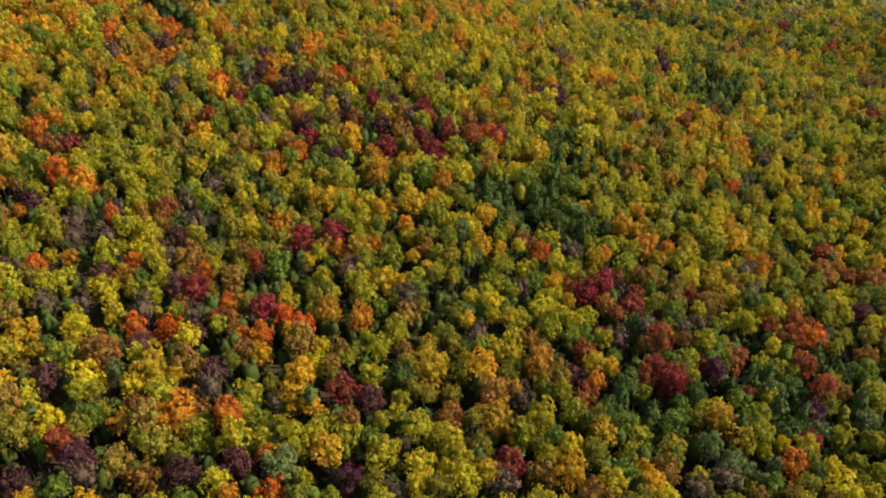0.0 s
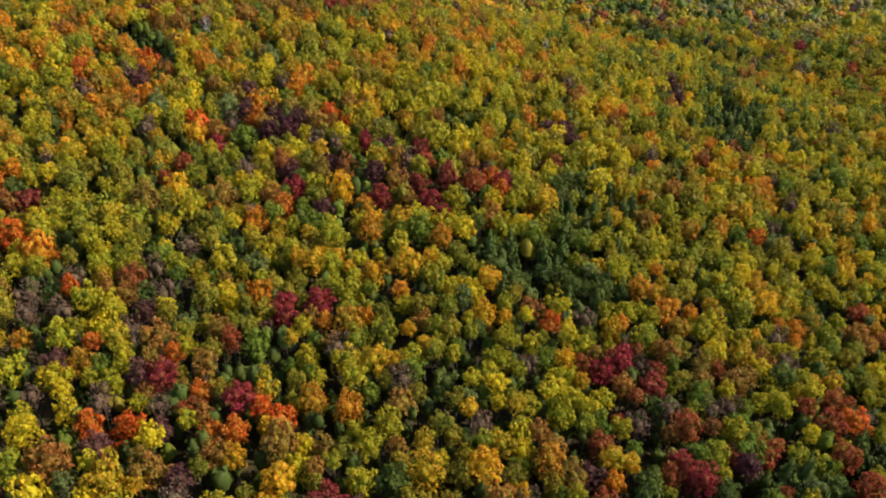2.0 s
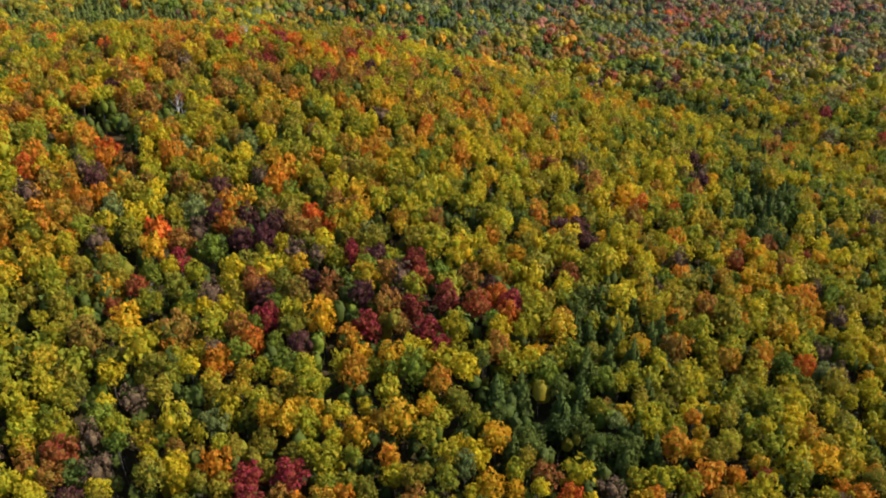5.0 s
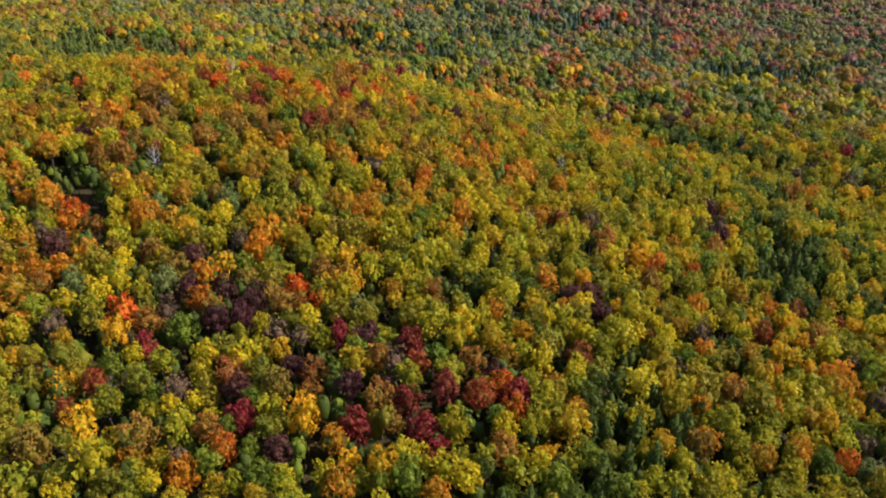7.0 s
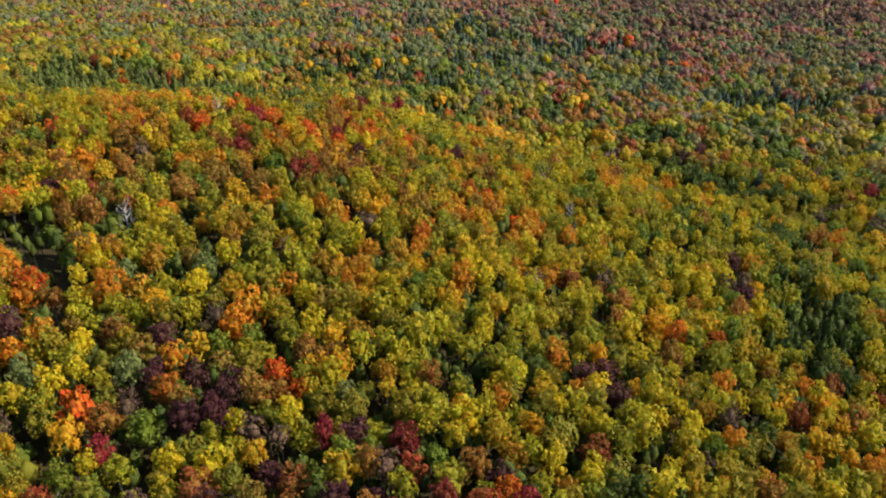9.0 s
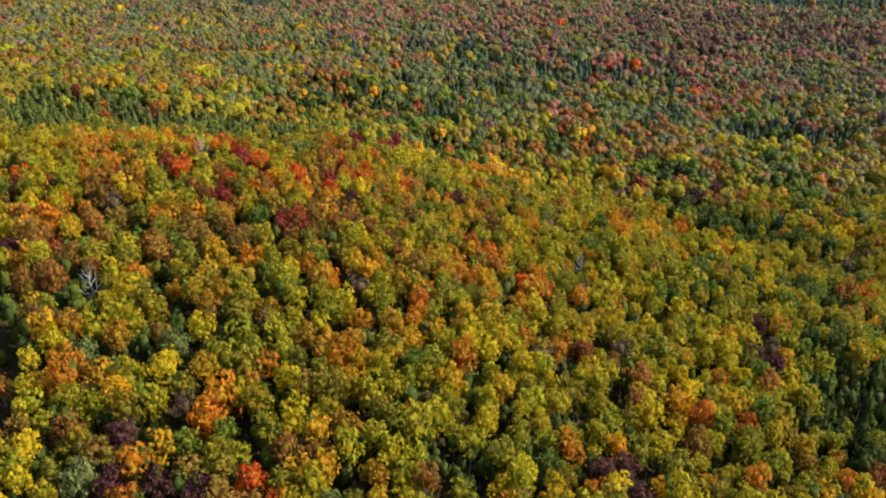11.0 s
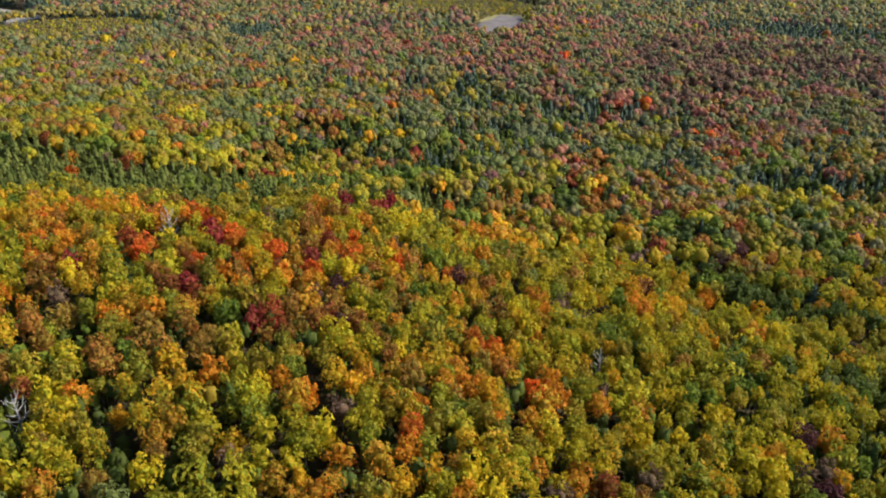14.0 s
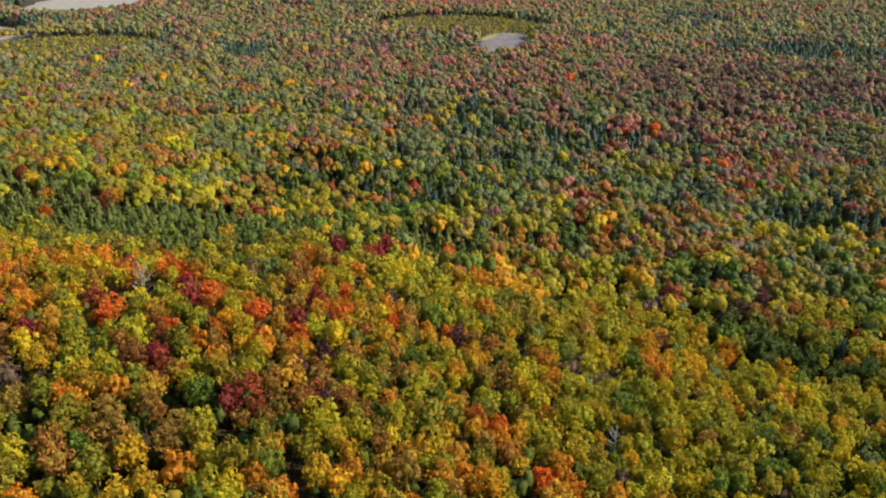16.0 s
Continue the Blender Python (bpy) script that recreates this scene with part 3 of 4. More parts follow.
KNOWN = (("C", CRIMSON_MAPLES_A), ("C", CRIMSON_MAPLES_B), ("R", RED_MAPLES_A), ("R", RED_MAPLES_B), ("V", VERMILION_MAPLES_A), ("V", VERMILION_MAPLES_B), ("O", ORANGE_MAPLES_A), ("O", ORANGE_MAPLES_B), ("O", ORANGE_MAPLES_C), ("G", GOLDEN_MAPLES_A), ("G", GOLDEN_MAPLES_B), ("Y", YELLOW_BIRCHES_A), ("Y", YELLOW_BIRCHES_B), ("Y", YELLOW_BIRCHES_C), ("L", LIME_BIRCHES_A), ("L", LIME_BIRCHES_B), ("T", RUSTY_BEECHES_A), ("T", RUSTY_BEECHES_B), ("T", RUSTY_BEECHES_C), ("P", PURPLE_ASHES_A), ("P", PURPLE_ASHES_B), ("M", LEAFLESS_TREES), ("N", BLUISH_ASPENS), ("D", GREEN_OAKS), ("E", OLIVE_BASSWOODS))

# ---- stands: place, half length, half width, turn, how pure, and the shares of each kind ----
STANDS = [
    (-10, 272, 34, 18, 0, 0.65, dict(C=0.1, P=0.08, T=0.32, M=0.08, D=0.24, E=0.18)),
    (-62, 296, 26, 22, 0, 0.4, dict(P=0.1, M=0.1, T=0.3, V=0.06, D=0.24, E=0.2)),
    (85, 178, 40, 20, 0, 0.45, dict(M=0.2, T=0.38, R=0.22, P=0.2)),
    (40, 185, 30, 16, 0, 0.4, dict(T=0.4, M=0.22, R=0.2, D=0.18)),
    (-75, 165, 36, 26, 0, 0.5, dict(M=0.25, T=0.3, P=0.2, R=0.1, V=0.15)),
    (-165, 310, 65, 60, 0, 0.7, dict(G=0.34, O=0.24, Y=0.24, L=0.18)),
    (-110, 472, 80, 26, 5, 0.85, dict(O=0.27, V=0.25, G=0.17, Y=0.1, T=0.16, C=0.05)),
    (-42, 482, 36, 20, 0, 0.8, dict(O=0.27, V=0.26, G=0.24, Y=0.13, T=0.1)),
    (-130, 522, 130, 22, 5, 0.7, dict(E=0.3, Y=0.15, G=0.2, O=0.1, T=0.1, D=0.15)),
    (-30, 445, 45, 18, 0, 0.65, dict(T=0.55, O=0.15, E=0.2, R=0.1)),
    (-40, 395, 130, 75, 0, 0.75, dict(L=0.23, E=0.15, Y=0.13, G=0.15, O=0.18, T=0.16)),
    (-95, 405, 60, 30, 0, 0.6, dict(T=0.27, O=0.25, E=0.17, L=0.2, R=0.11)),
    (85, 440, 70, 70, 0, 0.75, dict(L=0.36, E=0.2, D=0.04, Y=0.22, G=0.12, O=0.06)),
    (80, 300, 85, 75, 0, 0.6, dict(L=0.36, E=0.16, Y=0.26, G=0.14, O=0.08)),
    (151, 515, 28, 15, -20, 0.8, dict(S=0.4, F=0.6)),
    (85, 614, 50, 15, 5, 0.92, dict(F=0.38, D=0.08, T=0.2, S=0.34)),
    (170, 578, 50, 30, 0, 0.6, dict(M=0.06, T=0.34, P=0.06, F=0.22, D=0.16, E=0.16)),
    (238, 662, 50, 18, 0, 0.7, dict(S=0.5, F=0.5)),
    (-140, 572, 118, 40, 6, 0.98, dict(A=0.76, S=0.18, D=0.06)),
    (-215, 604, 70, 22, 0, 0.9, dict(A=0.78, S=0.14, D=0.08)),
    (-86, 706, 40, 20, 0, 0.7, dict(S=0.7, F=0.3)),
    (-45, 674, 50, 26, 0, 0.55, dict(S=0.7, F=0.3)),
    (25, 850, 40, 34, 0, 0.8, dict(S=0.85, F=0.15)),
    (18, 806, 60, 55, 0, 0.5, dict(S=0.8, F=0.2)),
    (140, 815, 50, 26, 0, 0.75, dict(S=0.8, F=0.2)),
    (185, 935, 22, 44, 0, 0.8, dict(S=0.85, F=0.15)),
    (236, 840, 12, 40, 0, 0.8, dict(S=0.8, F=0.2)),
    # the N shares of the valley stands help imitate its bluish haze
    (200, 950, 120, 130, 0, 0.6, dict(T=0.34, M=0.06, R=0.16, V=0.03, E=0.19, N=0.22)),
    (330, 930, 170, 140, 0, 0.7, dict(T=0.36, M=0.08, R=0.21, V=0.03, E=0.15, N=0.17)),
    (330, 800, 90, 80, 0, 0.6, dict(T=0.45, M=0.05, R=0.14, F=0.18, E=0.18)),
    (-130, 995, 70, 12, 0, 0.7, dict(R=0.4, C=0.25, V=0.2, T=0.15)),
    (-95, 920, 34, 14, 0, 0.6, dict(O=0.4, V=0.3, G=0.15, T=0.15)),
    (-30, 1010, 150, 60, 0, 0.5, dict(T=0.42, R=0.24, V=0.1, E=0.12, O=0.12)),
    (130, 1110, 60, 40, 0, 0.5, dict(R=0.3, V=0.22, T=0.33, O=0.15)),
    (336, 1156, 26, 20, 0, 0.85, dict(S=0.85, F=0.15)),
    (435, 1120, 115, 46, -8, 0.9, dict(S=0.85, F=0.15)),
    (350, 1355, 55, 45, 0, 0.9, dict(S=0.85, F=0.15)),
    (-222, 1096, 46, 34, -40, 0.9, dict(S=0.8, F=0.2)),
    # dark kinds of the next two also imitate the shaded faces of tree rows
    (-370, 1180, 80, 28, -42, 0.9, dict(S=0.8, F=0.2)),
    (-530, 1300, 45, 30, -30, 0.9, dict(S=0.8, F=0.2)),
    (-70, 1110, 22, 12, 0, 0.8, dict(S=0.8, F=0.2)),
    (-190, 1450, 110, 16, 0, 0.9, dict(S=0.75, F=0.25)),
    # dark strip: spruces, and the wood edge's shadow imitated by their dark colour
    (50, 1345, 95, 14, -55, 0.95, dict(S=0.85, F=0.15)),
    (50, 1465, 130, 26, -20, 0.8, dict(V=0.4, O=0.3, R=0.2, T=0.1)),
    (-440, 1140, 120, 85, 5, 0.9, dict(L=0.4, Y=0.04, E=0.5, T=0.06)),
    (18, 1290, 112, 84, -12, 0.85, dict(L=0.4, E=0.5, Y=0.1)),
    (-300, 850, 200, 190, 0, 0.5, dict(Y=0.05, L=0.14, E=0.44, G=0.06, N=0.15, T=0.16)),
    (137, 378, 15, 26, -25, 0.97, dict(S=0.8, F=0.2)),
    (33, 232, 17, 17, 30, 0.9, dict(S=0.7, F=0.2, N=0.1)),
    (55, 267, 13, 12, 0, 0.9, dict(S=0.75, F=0.25)),
    (62, 144, 24, 14, 0, 0.7, dict(F=0.5, S=0.25, N=0.25)),
    (104, 155, 26, 16, 20, 0.6, dict(F=0.45, N=0.3, S=0.25)),
    (158, 428, 20, 46, 10, 0.3, dict(F=0.45, S=0.3, T=0.15, D=0.1)),
    (148, 345, 18, 20, 0, 0.35, dict(F=0.5, S=0.3, D=0.2)),
]
GAPS = ((-105, 370, 4), (-104, 362, 4), (-103, 481, 3.5), (-102, 474, 3.5), (-27, 166, 4), (-60, 153, 4), (42, 293, 4), (-17, 153, 4), (-50, 181, 4), (-139, 365, 8), (-127, 352, 7.5), (-117, 342, 6.5), (-112, 334, 5.5), (-71, 284, 6.5), (-81, 342, 4), (-45, 379, 4.5), (-27, 381, 4), (-15, 363, 4), (-89, 268, 4), (-43, 338, 4), (-78, 296, 4), (-19, 296, 4), (-69, 392, 5), (-81, 408, 4.5), (-48, 379, 6), (-33, 399, 6), (-104, 405, 4), (-69, 418, 4), (-57, 386, 4), (290, 1299, 9), (289, 1284, 9), (287, 1268, 9))
HILL_MIX = dict(E=0.2, L=0.31, D=0.11, Y=0.145, G=0.095, O=0.055, T=0.05, N=0.02, M=0.03, F=0.02, R=0.01)
# bluish N is raised here to imitate haze by leaf colour
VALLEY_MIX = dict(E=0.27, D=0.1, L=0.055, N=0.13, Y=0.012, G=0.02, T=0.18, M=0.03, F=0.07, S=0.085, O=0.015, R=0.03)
# behind the ridge each kind gives way to kinds with haze painted into their colour
HAZED_KINDS = dict(E="HHU", L="HU", Y="U", G="U", D="W", N="W", T="KHJ", R="KJJ", C="K", V="J", O="J", F="B", S="B")


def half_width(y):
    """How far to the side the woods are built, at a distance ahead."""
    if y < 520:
        return 0.578 * (0.85 * y + 75) + 22
    return 0.578 * (0.87 * (y - 60) + 75) + 22 if y < 800 else 0.578 * (0.9 * (y - 155) + 75) + 22


def plant():
    """All trees: x, y, kind, crown width, whether it stands out."""
    rng = np.random.default_rng(11)
    spots, cells = [], {}

    def near(x, y, d):
        a, b = int(x // 8), int(y // 8)
        return any((x - p) ** 2 + (y - w) ** 2 < ((0.335 if y > 300 else 0.3) * (d + e)) ** 2 for u in (-1, 0, 1) for v in (-1, 0, 1) for p, w, e, _ in cells.get((a + u, b + v), ()))

    def beside(x, y):
        a, b = int(x // 8), int(y // 8)
        return [near_by[3] for u in (-1, 0, 1) for v in (-1, 0) for near_by in cells.get((a + u, b + v), ())]

    def add(x, y, kind, d, known):
        spots.append((x, y, kind, d, known))
        cells.setdefault((int(x // 8), int(y // 8)), []).append((x, y, d, kind))

    for kind, trees in KNOWN:
        for x, y, d in trees:
            # far known trees also take the colours with painted haze
            add(x, y, HAZED_KINDS.get(kind, kind)[-1] if y > 780 else kind, d * rng.uniform(0.92, 1.08), True)
    y, row = 82.0, 0
    while y < 1560:
        step = 4.6 if y < 520 else 5.2 if y < 800 else 5.7 if y < 1080 else 6.2
        w = half_width(y)
        for x in np.arange(-w + (row % 2) * step / 2, w, step):
            px, py = x + rng.uniform(-0.6, 0.6) * step, y + rng.uniform(-0.6, 0.6) * step
            if any(in_oval(px, py, *o, grow=2) for o in OPEN.values()) or any((px - a) ** 2 + (py - b) ** 2 < (r + 2) ** 2 for a, b, r in GAPS):
                continue
            if py < 520 and noise.noise((px / 8, py / 8, 7.7)) > 0.37:
                continue
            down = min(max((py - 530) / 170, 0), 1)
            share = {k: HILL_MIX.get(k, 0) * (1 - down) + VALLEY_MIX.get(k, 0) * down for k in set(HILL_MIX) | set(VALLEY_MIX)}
            for cx, cy, a, b, turn, pure, mix in STANDS:
                if abs(px - cx) + abs(py - cy) < 2.6 * (a + b):
                    c, s = math.cos(radians(turn)), math.sin(radians(turn))
                    u, v = (px - cx) * c + (py - cy) * s, -(px - cx) * s + (py - cy) * c
                    g = pure * math.exp(-0.5 * ((u / a) ** 2 + (v / b) ** 2) ** 2)
                    share = {k: share.get(k, 0) * (1 - g) + mix.get(k, 0) * g for k in set(share) | set(mix)}
            # neighbours turn together
            drift = noise.noise((px / 26, py / 26, 3.1))
            keys = sorted(share)
            p = np.array([share[k] for k in keys])
            p = p * np.array([1 + (0.9 * drift if k in "YGOL" else -0.9 * drift if k in "DFTM" else 0) for k in keys]).clip(0.05)
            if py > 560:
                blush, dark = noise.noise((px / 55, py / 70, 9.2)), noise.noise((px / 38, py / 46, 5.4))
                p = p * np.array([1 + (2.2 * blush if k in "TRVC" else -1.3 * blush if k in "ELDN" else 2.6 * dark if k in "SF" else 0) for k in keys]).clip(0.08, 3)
            kind = keys[int(rng.choice(len(keys), p=p / p.sum()))]
            # seedlings of one tree stand together
            kin = [k for k in beside(px, py) if share.get(k, 0) > 0.06 and (py > 520 or k not in "CPRVM")]
            if kin and rng.random() < (0.55 if py > 560 else 0.25):
                kind = kin[int(rng.integers(len(kin)))]
            # the farther off, the likelier a kind with haze in its leaf colour
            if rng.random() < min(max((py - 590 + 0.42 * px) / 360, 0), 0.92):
                kind = str(rng.choice(list(HAZED_KINDS.get(kind, kind))))
            d = rng.choice([5.2, 6.4, 7.6, 8.8, 10.2], p=[0.22, 0.28, 0.27, 0.16, 0.07]) * rng.uniform(0.92, 1.08)
            if kind in "SBA":
                d = rng.uniform(5.6, 7.4)
            if any(in_oval(px, py, *o) for o in SCRUB):
                d *= 0.55
            elif py < 270:
                d *= 0.89
            elif py > 520:
                d *= 1.1 if py < 800 else 1.2
            if not near(px, py, d):
                add(px, py, kind, d, False)
        y, row = y + step * 0.87, row + 1
    # young growth on the overgrown meadows
    for cx, cy, a, b, turn in SCRUB:
        for px in np.arange(cx - a, cx + a, 3.9):
            for py in np.arange(cy - a, cy + a, 3.9):
                qx, qy = px + rng.uniform(-1.6, 1.6), py + rng.uniform(-1.6, 1.6)
                if in_oval(qx, qy, cx, cy, a, b, turn) and not any(in_oval(qx, qy, *o, grow=2) for o in OPEN.values()) and not near(qx, qy, 2.4):
                    add(qx, qy, "LHLHYE"[int(rng.integers(6))], rng.uniform(4.0, 6.0), False)
    return spots


SPOTS = plant()

# ---- the trees ----
KINDS = {
    "C": ("red_maple", "crimson red maple in full autumn colour"),
    "R": ("red_maple", "dull red maple with thinning leaves"),
    "V": ("red_maple", "bright orange-red maple in autumn colour"),
    "O": ("sugar_maple", "orange sugar maple with a rounded leafy crown"),
    "G": ("sugar_maple", "golden yellow-orange sugar maple with a broad crown"),
    "Y": ("birch_tree", "bright yellow birch with a loose leafy crown"),
    "L": ("poplar_tree", "yellow-green poplar beginning to turn"),
    "T": ("beech_tree", "rusty brown beech with drying leaves"),
    "P": ("ash_tree", "dark purple ash in late autumn colour"),
    "M": ("bare_tree", "grey-mauve tree that has dropped its leaves"),
    "N": ("aspen_tree", "bluish-green aspen still in leaf"),
    "D": ("oak_tree", "green broadleaf tree still in leaf"),
    "E": ("basswood_tree", "olive-green broadleaf tree starting to turn"),
    "F": ("hemlock_tree", "dark green tree with a dense crown"),
    "S": ("spruce_tree", "dark green pointed spruce"),
    "A": ("pine_tree", "olive green pointed pine"),
    # kinds for the distance, apart from the last hill ones by painted-in haze
    "W": ("aspen_tree", "green aspen still in leaf, haze painted into its colour"),
    "K": ("red_maple", "rose-red maple with haze painted into its colour"),
    "J": ("red_maple", "coral-red maple with haze painted into its colour"),
    "U": ("birch_tree", "golden birch with haze painted into its colour"),
    "H": ("birch_tree", "yellow-green birch with haze painted into its colour"),
    "B": ("spruce_tree", "pointed spruce with blue haze painted into its colour"),
}
shape = np.random.default_rng(5)
LEAFY = [leafy_crown(shape, int(shape.integers(11, 16)), 540, 0.172, shape.uniform(0.9, 1.2)) for _ in range(14)]
LEAFY_B = [leafy_crown(shape, int(shape.integers(9, 13)), 285, 0.222, shape.uniform(0.9, 1.2), 4) for _ in range(14)]
LEAFY_C = [clump_crown(shape, 7, 46, 0.27, shape.uniform(0.95, 1.25)) for _ in range(16)]
LEAFY_D = [clump_crown(shape, 5, 20, 0.3, shape.uniform(0.9, 1.2)) for _ in range(16)]
LEAFY_E = [clump_crown(shape, 3, 9, 0.36, shape.uniform(0.9, 1.15)) for _ in range(16)]
LEAFY_F = [clump_crown(shape, 4, 12, 0.42, shape.uniform(0.95, 1.2)) for _ in range(10)]
TWIGGY = [leafy_crown(shape, 9, 460, 0.125, 1.1, 3, 0.9) for _ in range(5)]
TWIGGY_B, TWIGGY_C, TWIGGY_D = [leafy_crown(shape, 8, 260, 0.17, 1.1, 3, 0.9) for _ in range(5)], LEAFY_C, LEAFY_D
SPRUCE = [spruce_crown(shape, 420, 0.088) for _ in range(4)]
SPRUCE_B, SPRUCE_C, SPRUCE_D = [spruce_crown(shape, 190, 0.12) for _ in range(4)], [spruce_crown(shape, 84, 0.15) for _ in range(5)], [spruce_crown(shape, 18, 0.28) for _ in range(4)]
BUSHY = [clump_crown(shape, 2, 20, 0.3, 1.35) for _ in range(12)]
TRUNKS = [trunk_shape(shape) for _ in range(5)]

CROWN_MESH = {"leafy": [tri_mesh("crown", v, t, [LEAVES["E"]]) for v, t in LEAFY],
              "twiggy": [tri_mesh("crown", v, t, [LEAVES["M"]]) for v, t in TWIGGY],
              "spruce": [tri_mesh("crown", v, t, [LEAVES["S"]]) for v, t in SPRUCE]}
TRUNK_MESH = [tri_mesh("trunk", v, t, [BARK]) for v, t in TRUNKS]


def form_of(kind):
    return "spruce" if kind in "SBA" else "twiggy" if kind == "M" else "leafy"


def single_tree(rng, x, y, kind, d):
    """One tree as a thing: trunk and crown under an empty at its foot."""
    name, label = KINDS[kind]
    base, lift = float(ground_z(x, y)), rng.uniform(-2.2, 1.6)
    thing = tagged(new(name), label, name.replace("_", " "), "trees of the hillside")
    thing.matrix_world = pose(x, y, base, 0, 0, rng.uniform(0, 360))
    trunk = new("trunk", TRUNK_MESH[rng.integers(len(TRUNK_MESH))])
    form = form_of(kind)
    crown = new("crown", CROWN_MESH[form][rng.integers(len(CROWN_MESH[form]))])
    trunk.parent = crown.parent = thing
    if form == "spruce":
        h = rng.uniform(18, 22.5)
        trunk.scale, crown.scale = (h * 0.5, h * 0.5, h * 0.6), (d * 2.5, d * 2.5, h)
    else:
        mid = STEM + lift - 0.15 * d
        trunk.scale = (mid * 0.9, mid * 0.9, mid * 1.05)
        crown.location = (0, 0, mid)
        tall = rng.uniform(1.1, 1.45)
        crown.scale = (d / 2, d / 2 * rng.uniform(0.85, 1.15), d / 2 * tall)
    crown.material_slots[0].link = "OBJECT"
    crown.material_slots[0].material = LEAVES[kind]
    return thing


def woods(name, spots, forms, rng, label, young=False):
    """A stretch of forest past counting: crowns and stems joined in one sheet of real geometry."""
    V, T, Wh, To, k = [], [], [], [], 0
    x, y = np.array([s[0] for s in spots]), np.array([s[1] for s in spots])
    d = np.array([s[3] for s in spots])
    low = np.array([young or any(in_oval(s[0], s[1], *o) for o in SCRUB) for s in spots])
    d = d * np.where(low, 1.0, np.where(y < 520, 1.08, 1.42))
    kind = np.array([CLASSES.index(s[2]) for s in spots])
    g = ground_z(x, y)
    turn, tone, lift = rng.uniform(0, 6.28, len(x)), rng.uniform(0, 1, len(x)), rng.uniform(-2.4, 1.8, len(x)) * np.where(y < 520, 1.0, 0.6)
    high = rng.uniform(16.0, 21.5, len(x))
    form = np.array([("leafy", "twiggy", "spruce").index(form_of(s[2])) for s in spots])
    pick = rng.integers(0, 1000, len(x))
    for f, protos in enumerate(forms):
        for n, (pv, pt) in enumerate(protos):
            sel = np.flatnonzero((form == f) & (pick % len(protos) == n))
            if not len(sel):
                continue
            c, s = np.cos(turn[sel])[:, None], np.sin(turn[sel])[:, None]
            if f == 2:
                sx, sz, z0 = d[sel] * 1.6, high[sel] * np.where(low[sel], 0.5, 1), g[sel]
            else:
                sx, sz, z0 = d[sel] / 2, d[sel] / 2 * (np.where(y[sel] < 520, 1.12, 0.92) + 0.32 * tone[sel]), g[sel] + np.where(low[sel], 0.24 + 0.38 * tone[sel], 1.0) * STEM + lift[sel] - np.where(low[sel], 0.3, 0.13 * d[sel])
            wide = 0.85 + 0.3 * ((pick[sel] * 0.618) % 1)
            vx, vy = pv[None, :, 0] * (sx * wide)[:, None], pv[None, :, 1] * (sx / wide)[:, None]
            v = np.stack([x[sel][:, None] + vx * c - vy * s, y[sel][:, None] + vx * s + vy * c, z0[:, None] + pv[None, :, 2] * sz[:, None]], -1)
            t = pt[None] + (k + len(pv) * np.arange(len(sel)))[:, None, None]
            V.append(v.reshape(-1, 3))
            T.append(t.reshape(-1, 3))
            Wh.append(np.repeat(kind[sel], len(pt)))
            To.append(np.repeat(tone[sel], len(pt)))
            k += len(sel) * len(pv)
    # stems: slim three-sided spindles
    a = np.arange(3) * 2 * math.pi / 3
    stem = np.vstack([np.stack([0.2 * np.cos(a), 0.2 * np.sin(a), np.full(3, -0.3)], 1), [[0, 0, STEM]]])
    v = stem[None] + np.stack([x, y, g], 1)[:, None]
    t = np.array([(0, 1, 3), (1, 2, 3), (2, 0, 3)])[None] + (k + 4 * np.arange(len(x)))[:, None, None]
    V.append(v.reshape(-1, 3))
    T.append(t.reshape(-1, 3))
    Wh.append(np.full(3 * len(x), len(CLASSES)))
    To.append(np.zeros(3 * len(x)))
    me = tri_mesh(name, np.concatenate(V), np.concatenate(T), [LEAVES[c] for c in CLASSES] + [BARK], np.concatenate(Wh), np.concatenate(To))
    return tagged(new(name, me), label, "forest", kind="stuff")


NEAR_END, MID_END, FAR_FROM, FAREST_FROM = 270, 555, 800, 1080


def stands_alone(y, kind, known):
    """Whether a tree is built as a thing of its own; the poplars are past counting sooner."""
    return y < (212 if kind == "L" else NEAR_END) or (known and y < 640)


rng = np.random.default_rng(21)
for x, y, kind, d, known in SPOTS:
    if stands_alone(y, kind, known):
        single_tree(rng, x, y, kind, min(d, 9.6 if kind in "GOYL" else 7.6 if kind in "PM" else 8.6) if known else d)
rest = [s for s in SPOTS if not stands_alone(s[1], s[2], s[4])]
woods("hill_forest", [s for s in rest if s[1] < MID_END], (LEAFY_B, TWIGGY_B, SPRUCE_B), rng, "mixed autumn forest of yellow, green and rusty crowns")
woods("ridge_forest", [s for s in rest if MID_END <= s[1] < FAR_FROM], (LEAFY_C, TWIGGY_C, SPRUCE_C), rng, "autumn forest with dark spruce stands behind the ridge")
# most crowns of these two carry the distance haze in their leaf colour
woods("valley_forest", [s for s in rest if FAR_FROM <= s[1] < FAREST_FROM], (LEAFY_D, LEAFY_D, SPRUCE_D), rng, "valley forest in green, rose and rusty colours with haze painted in")
woods("far_forest", [s for s in rest if s[1] >= FAREST_FROM], (LEAFY_E, LEAFY_E, SPRUCE_D), rng, "far forest in green and red autumn colours muted by painted haze")

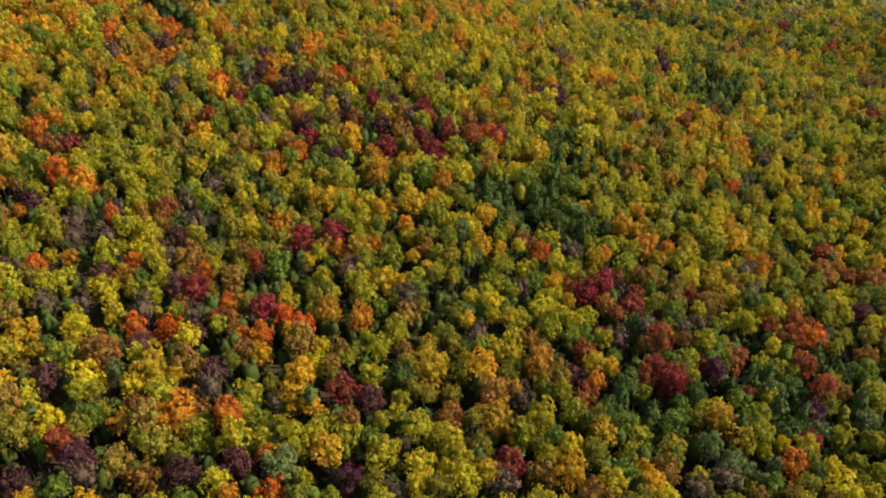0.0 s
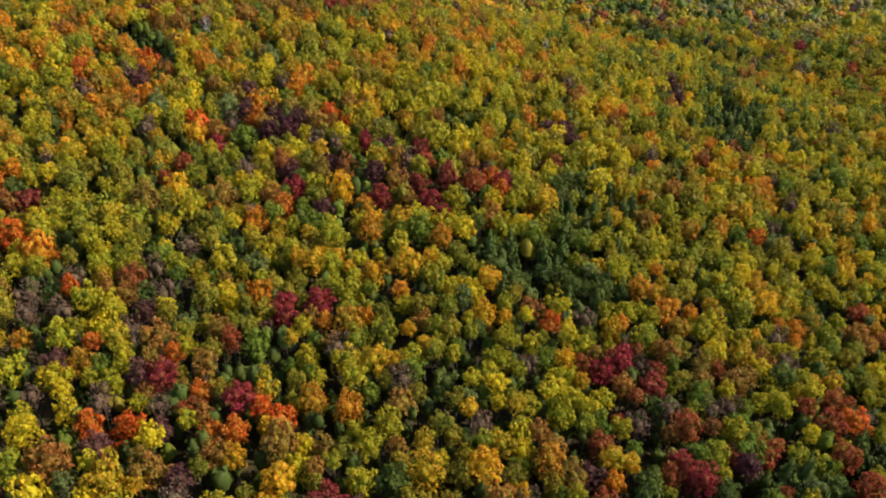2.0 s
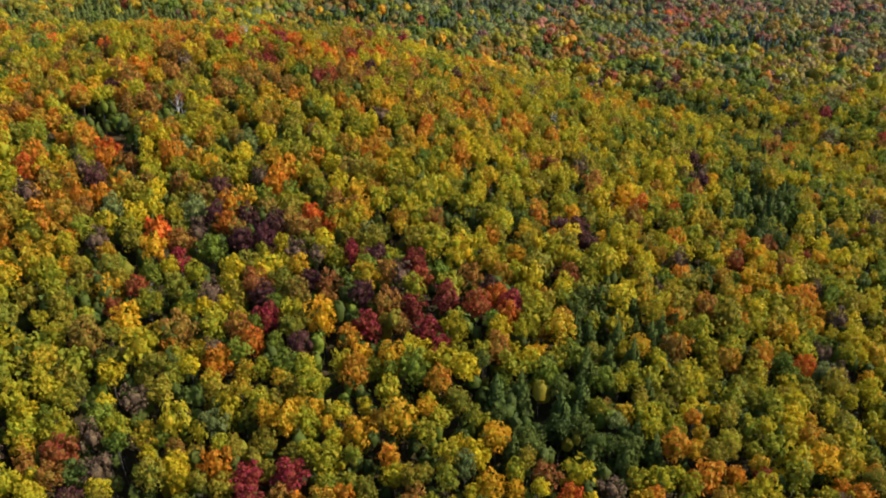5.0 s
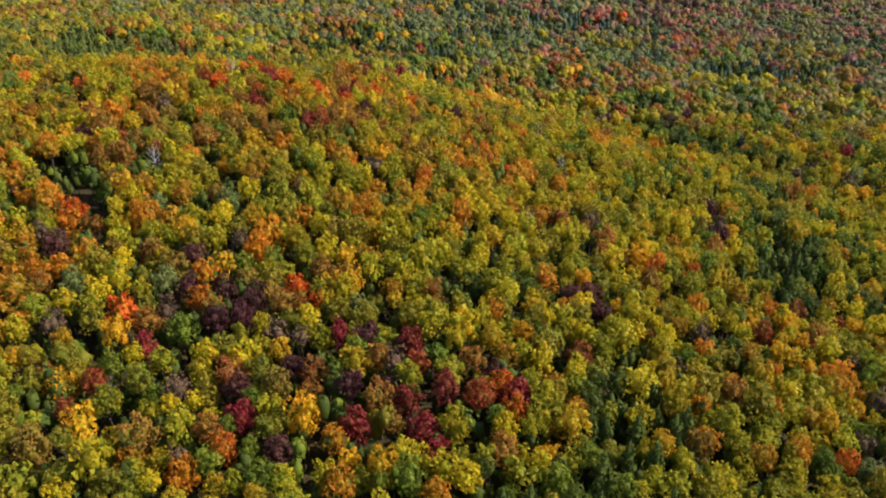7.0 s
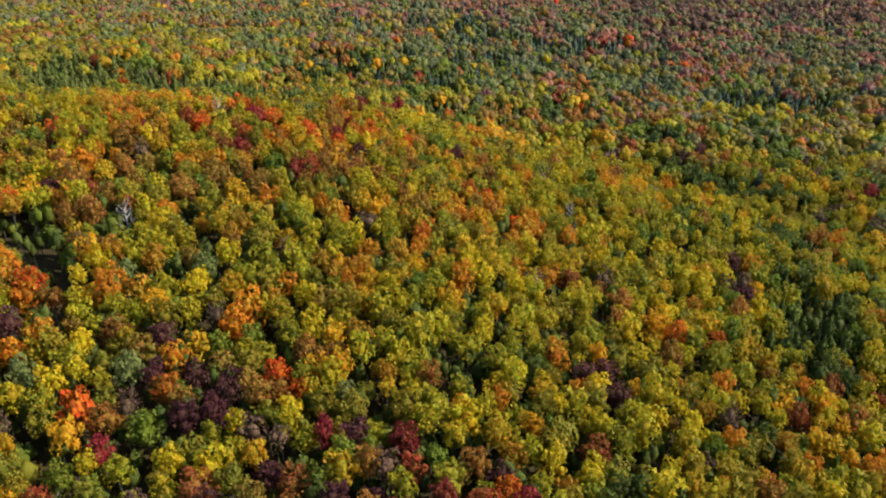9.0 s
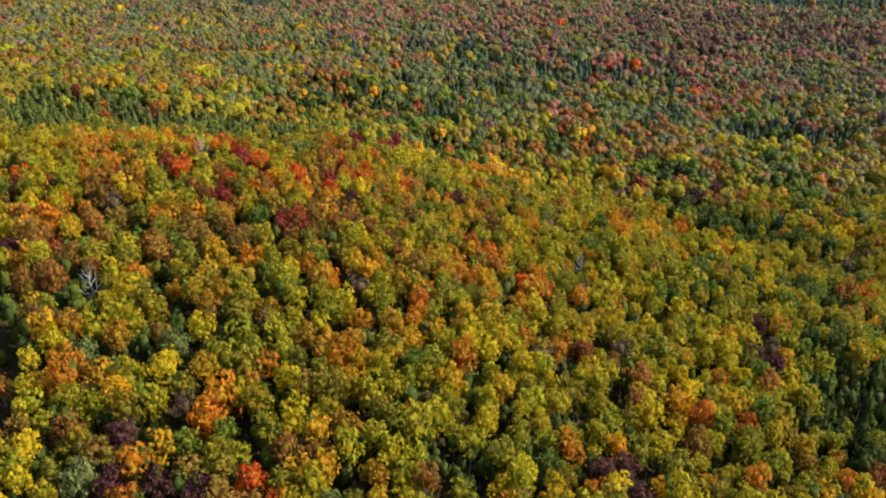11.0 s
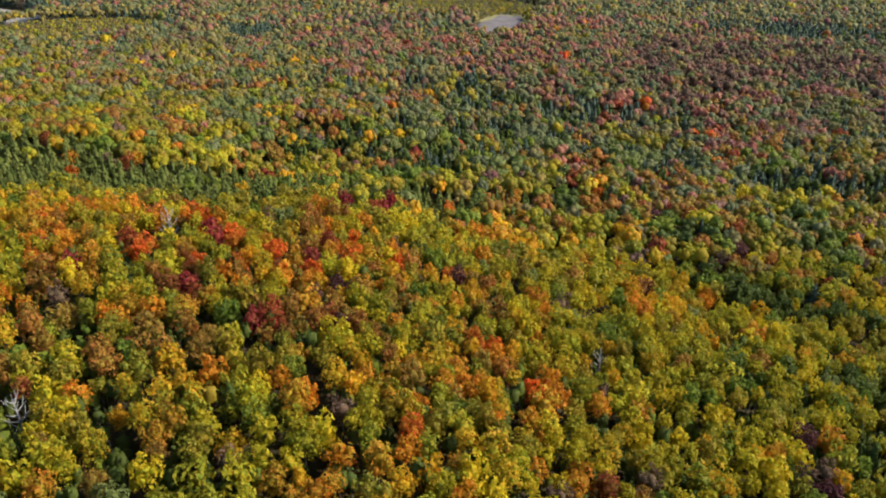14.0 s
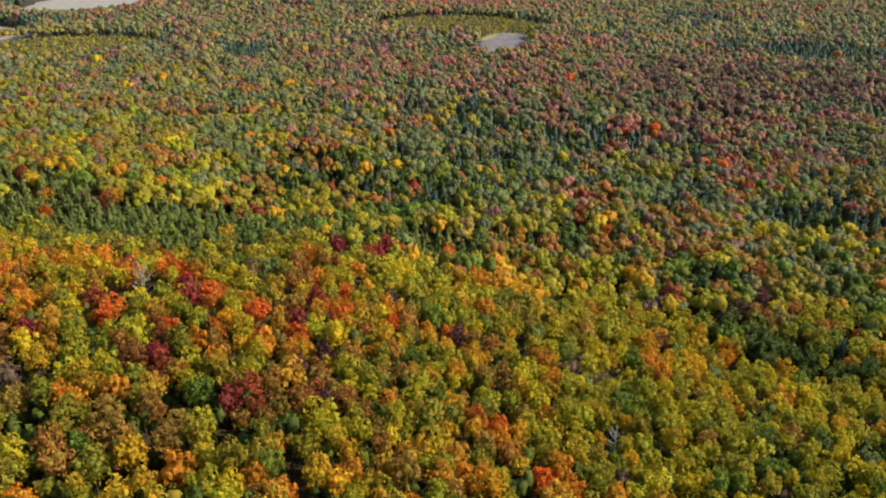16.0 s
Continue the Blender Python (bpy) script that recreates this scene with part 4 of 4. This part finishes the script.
# ---- dead trees ----
def dead_tree(x, y, h, lean, turn):
    thing = tagged(new("dead_tree"), "bare dead tree with bleached pale branches", "dead tree", "trees of the hillside")
    thing.matrix_world = pose(x, y, float(ground_z(x, y)), lean, 0, turn)
    v, t = dead_tree_shape(np.random.default_rng(int(h * 10)))
    trunk = new("trunk", tri_mesh("trunk", v * [0.78 * h, 0.78 * h, h], t, [PALE_WOOD]))
    trunk.parent = thing


# ---- the woods go on to the sides and below the flight ----
def woods_around():
    rng = np.random.default_rng(41)
    spots, y = [], -110.0
    while y < 560:
        inner = half_width(y) if y > 82 else 0
        outer = max(215, half_width(max(y, 82)) + 110)
        for x in np.arange(-outer, outer, 8.2):
            px, py = x + rng.uniform(-3, 3), y + rng.uniform(-3, 3)
            if abs(px) > inner:
                keys = sorted(HILL_MIX)
                p = np.array([HILL_MIX[k] for k in keys])
                spots.append((px, py, keys[int(rng.choice(len(keys), p=p / p.sum()))], rng.uniform(9.0, 12.0), False))
        y += 7.4
    return spots


woods("outlying_forest", woods_around(), (LEAFY_F, LEAFY_F, SPRUCE_C), rng, "autumn forest going on round the hillside")

# ---- young trees and bushes that fill the floor between the tall ones ----
def undergrowth():
    rng = np.random.default_rng(31)
    spots, y = [], 84.0
    while y < 480:
        w = half_width(y)
        for x in np.arange(-w, w, 6.2):
            px, py = x + rng.uniform(-2.2, 2.2), y + rng.uniform(-2.2, 2.2)
            if not any((px - a) ** 2 + (py - b) ** 2 < (r - 1.5) ** 2 for a, b, r in GAPS):
                # dark green young trees; the large F share also paints the gaps' shade deeper
                spots.append((px, py, "DEF"[rng.choice(3, p=[0.2, 0.05, 0.75])], rng.uniform(5.6, 8.0), False))
        y += 6.2
    return spots


woods("undergrowth", undergrowth(), (BUSHY, TWIGGY_D, SPRUCE_D), rng, "young green and olive trees filling gaps between tall trunks", True)

dead_tree(-105, 371, 18.5, 4, 30)
dead_tree(-84, 260, 12.5, 12, 80)
dead_tree(-103, 483, 19.5, 0, 140)
dead_tree(56, 436, 17.5, 3, 200)


# ---- a small white building among far trees ----
def far_cabin(x, y, turn):
    thing = tagged(new("cabin"), "small white cabin with a pale roof among trees", "building")
    thing.matrix_world = pose(x, y, float(ground_z(x, y)), 0, 0, turn)
    bm = bmesh.new()
    bmesh.ops.create_cube(bm, size=1, matrix=Matrix.Diagonal((7, 5, 8, 1)))
    bmesh.ops.translate(bm, verts=bm.verts, vec=(0, 0, 3.8))
    part("wall", bm, WHITE_PAINT, thing)
    bm = bmesh.new()
    v = [bm.verts.new(p) for p in ((-3.9, -3, 7.6), (3.9, -3, 7.6), (3.9, 3, 7.6), (-3.9, 3, 7.6), (-3.9, 0, 10), (3.9, 0, 10))]
    for f in ((0, 1, 5, 4), (2, 3, 4, 5), (0, 4, 3), (1, 2, 5), (3, 2, 1, 0)):
        bm.faces.new([v[k] for k in f])
    part("roof", bm, METAL_ROOF, thing)
    for wx, wz in ((-1.8, 2), (1.8, 2), (-1.8, 5.4), (1.8, 5.4)):
        bm = bmesh.new()
        bmesh.ops.create_cube(bm, size=1, matrix=Matrix.Translation((wx, -2.53, wz)) @ Matrix.Diagonal((1.0, 0.1, 1.2, 1)))
        part("window", bm, DARK_PANE, thing)


far_cabin(291, 1309, 10)
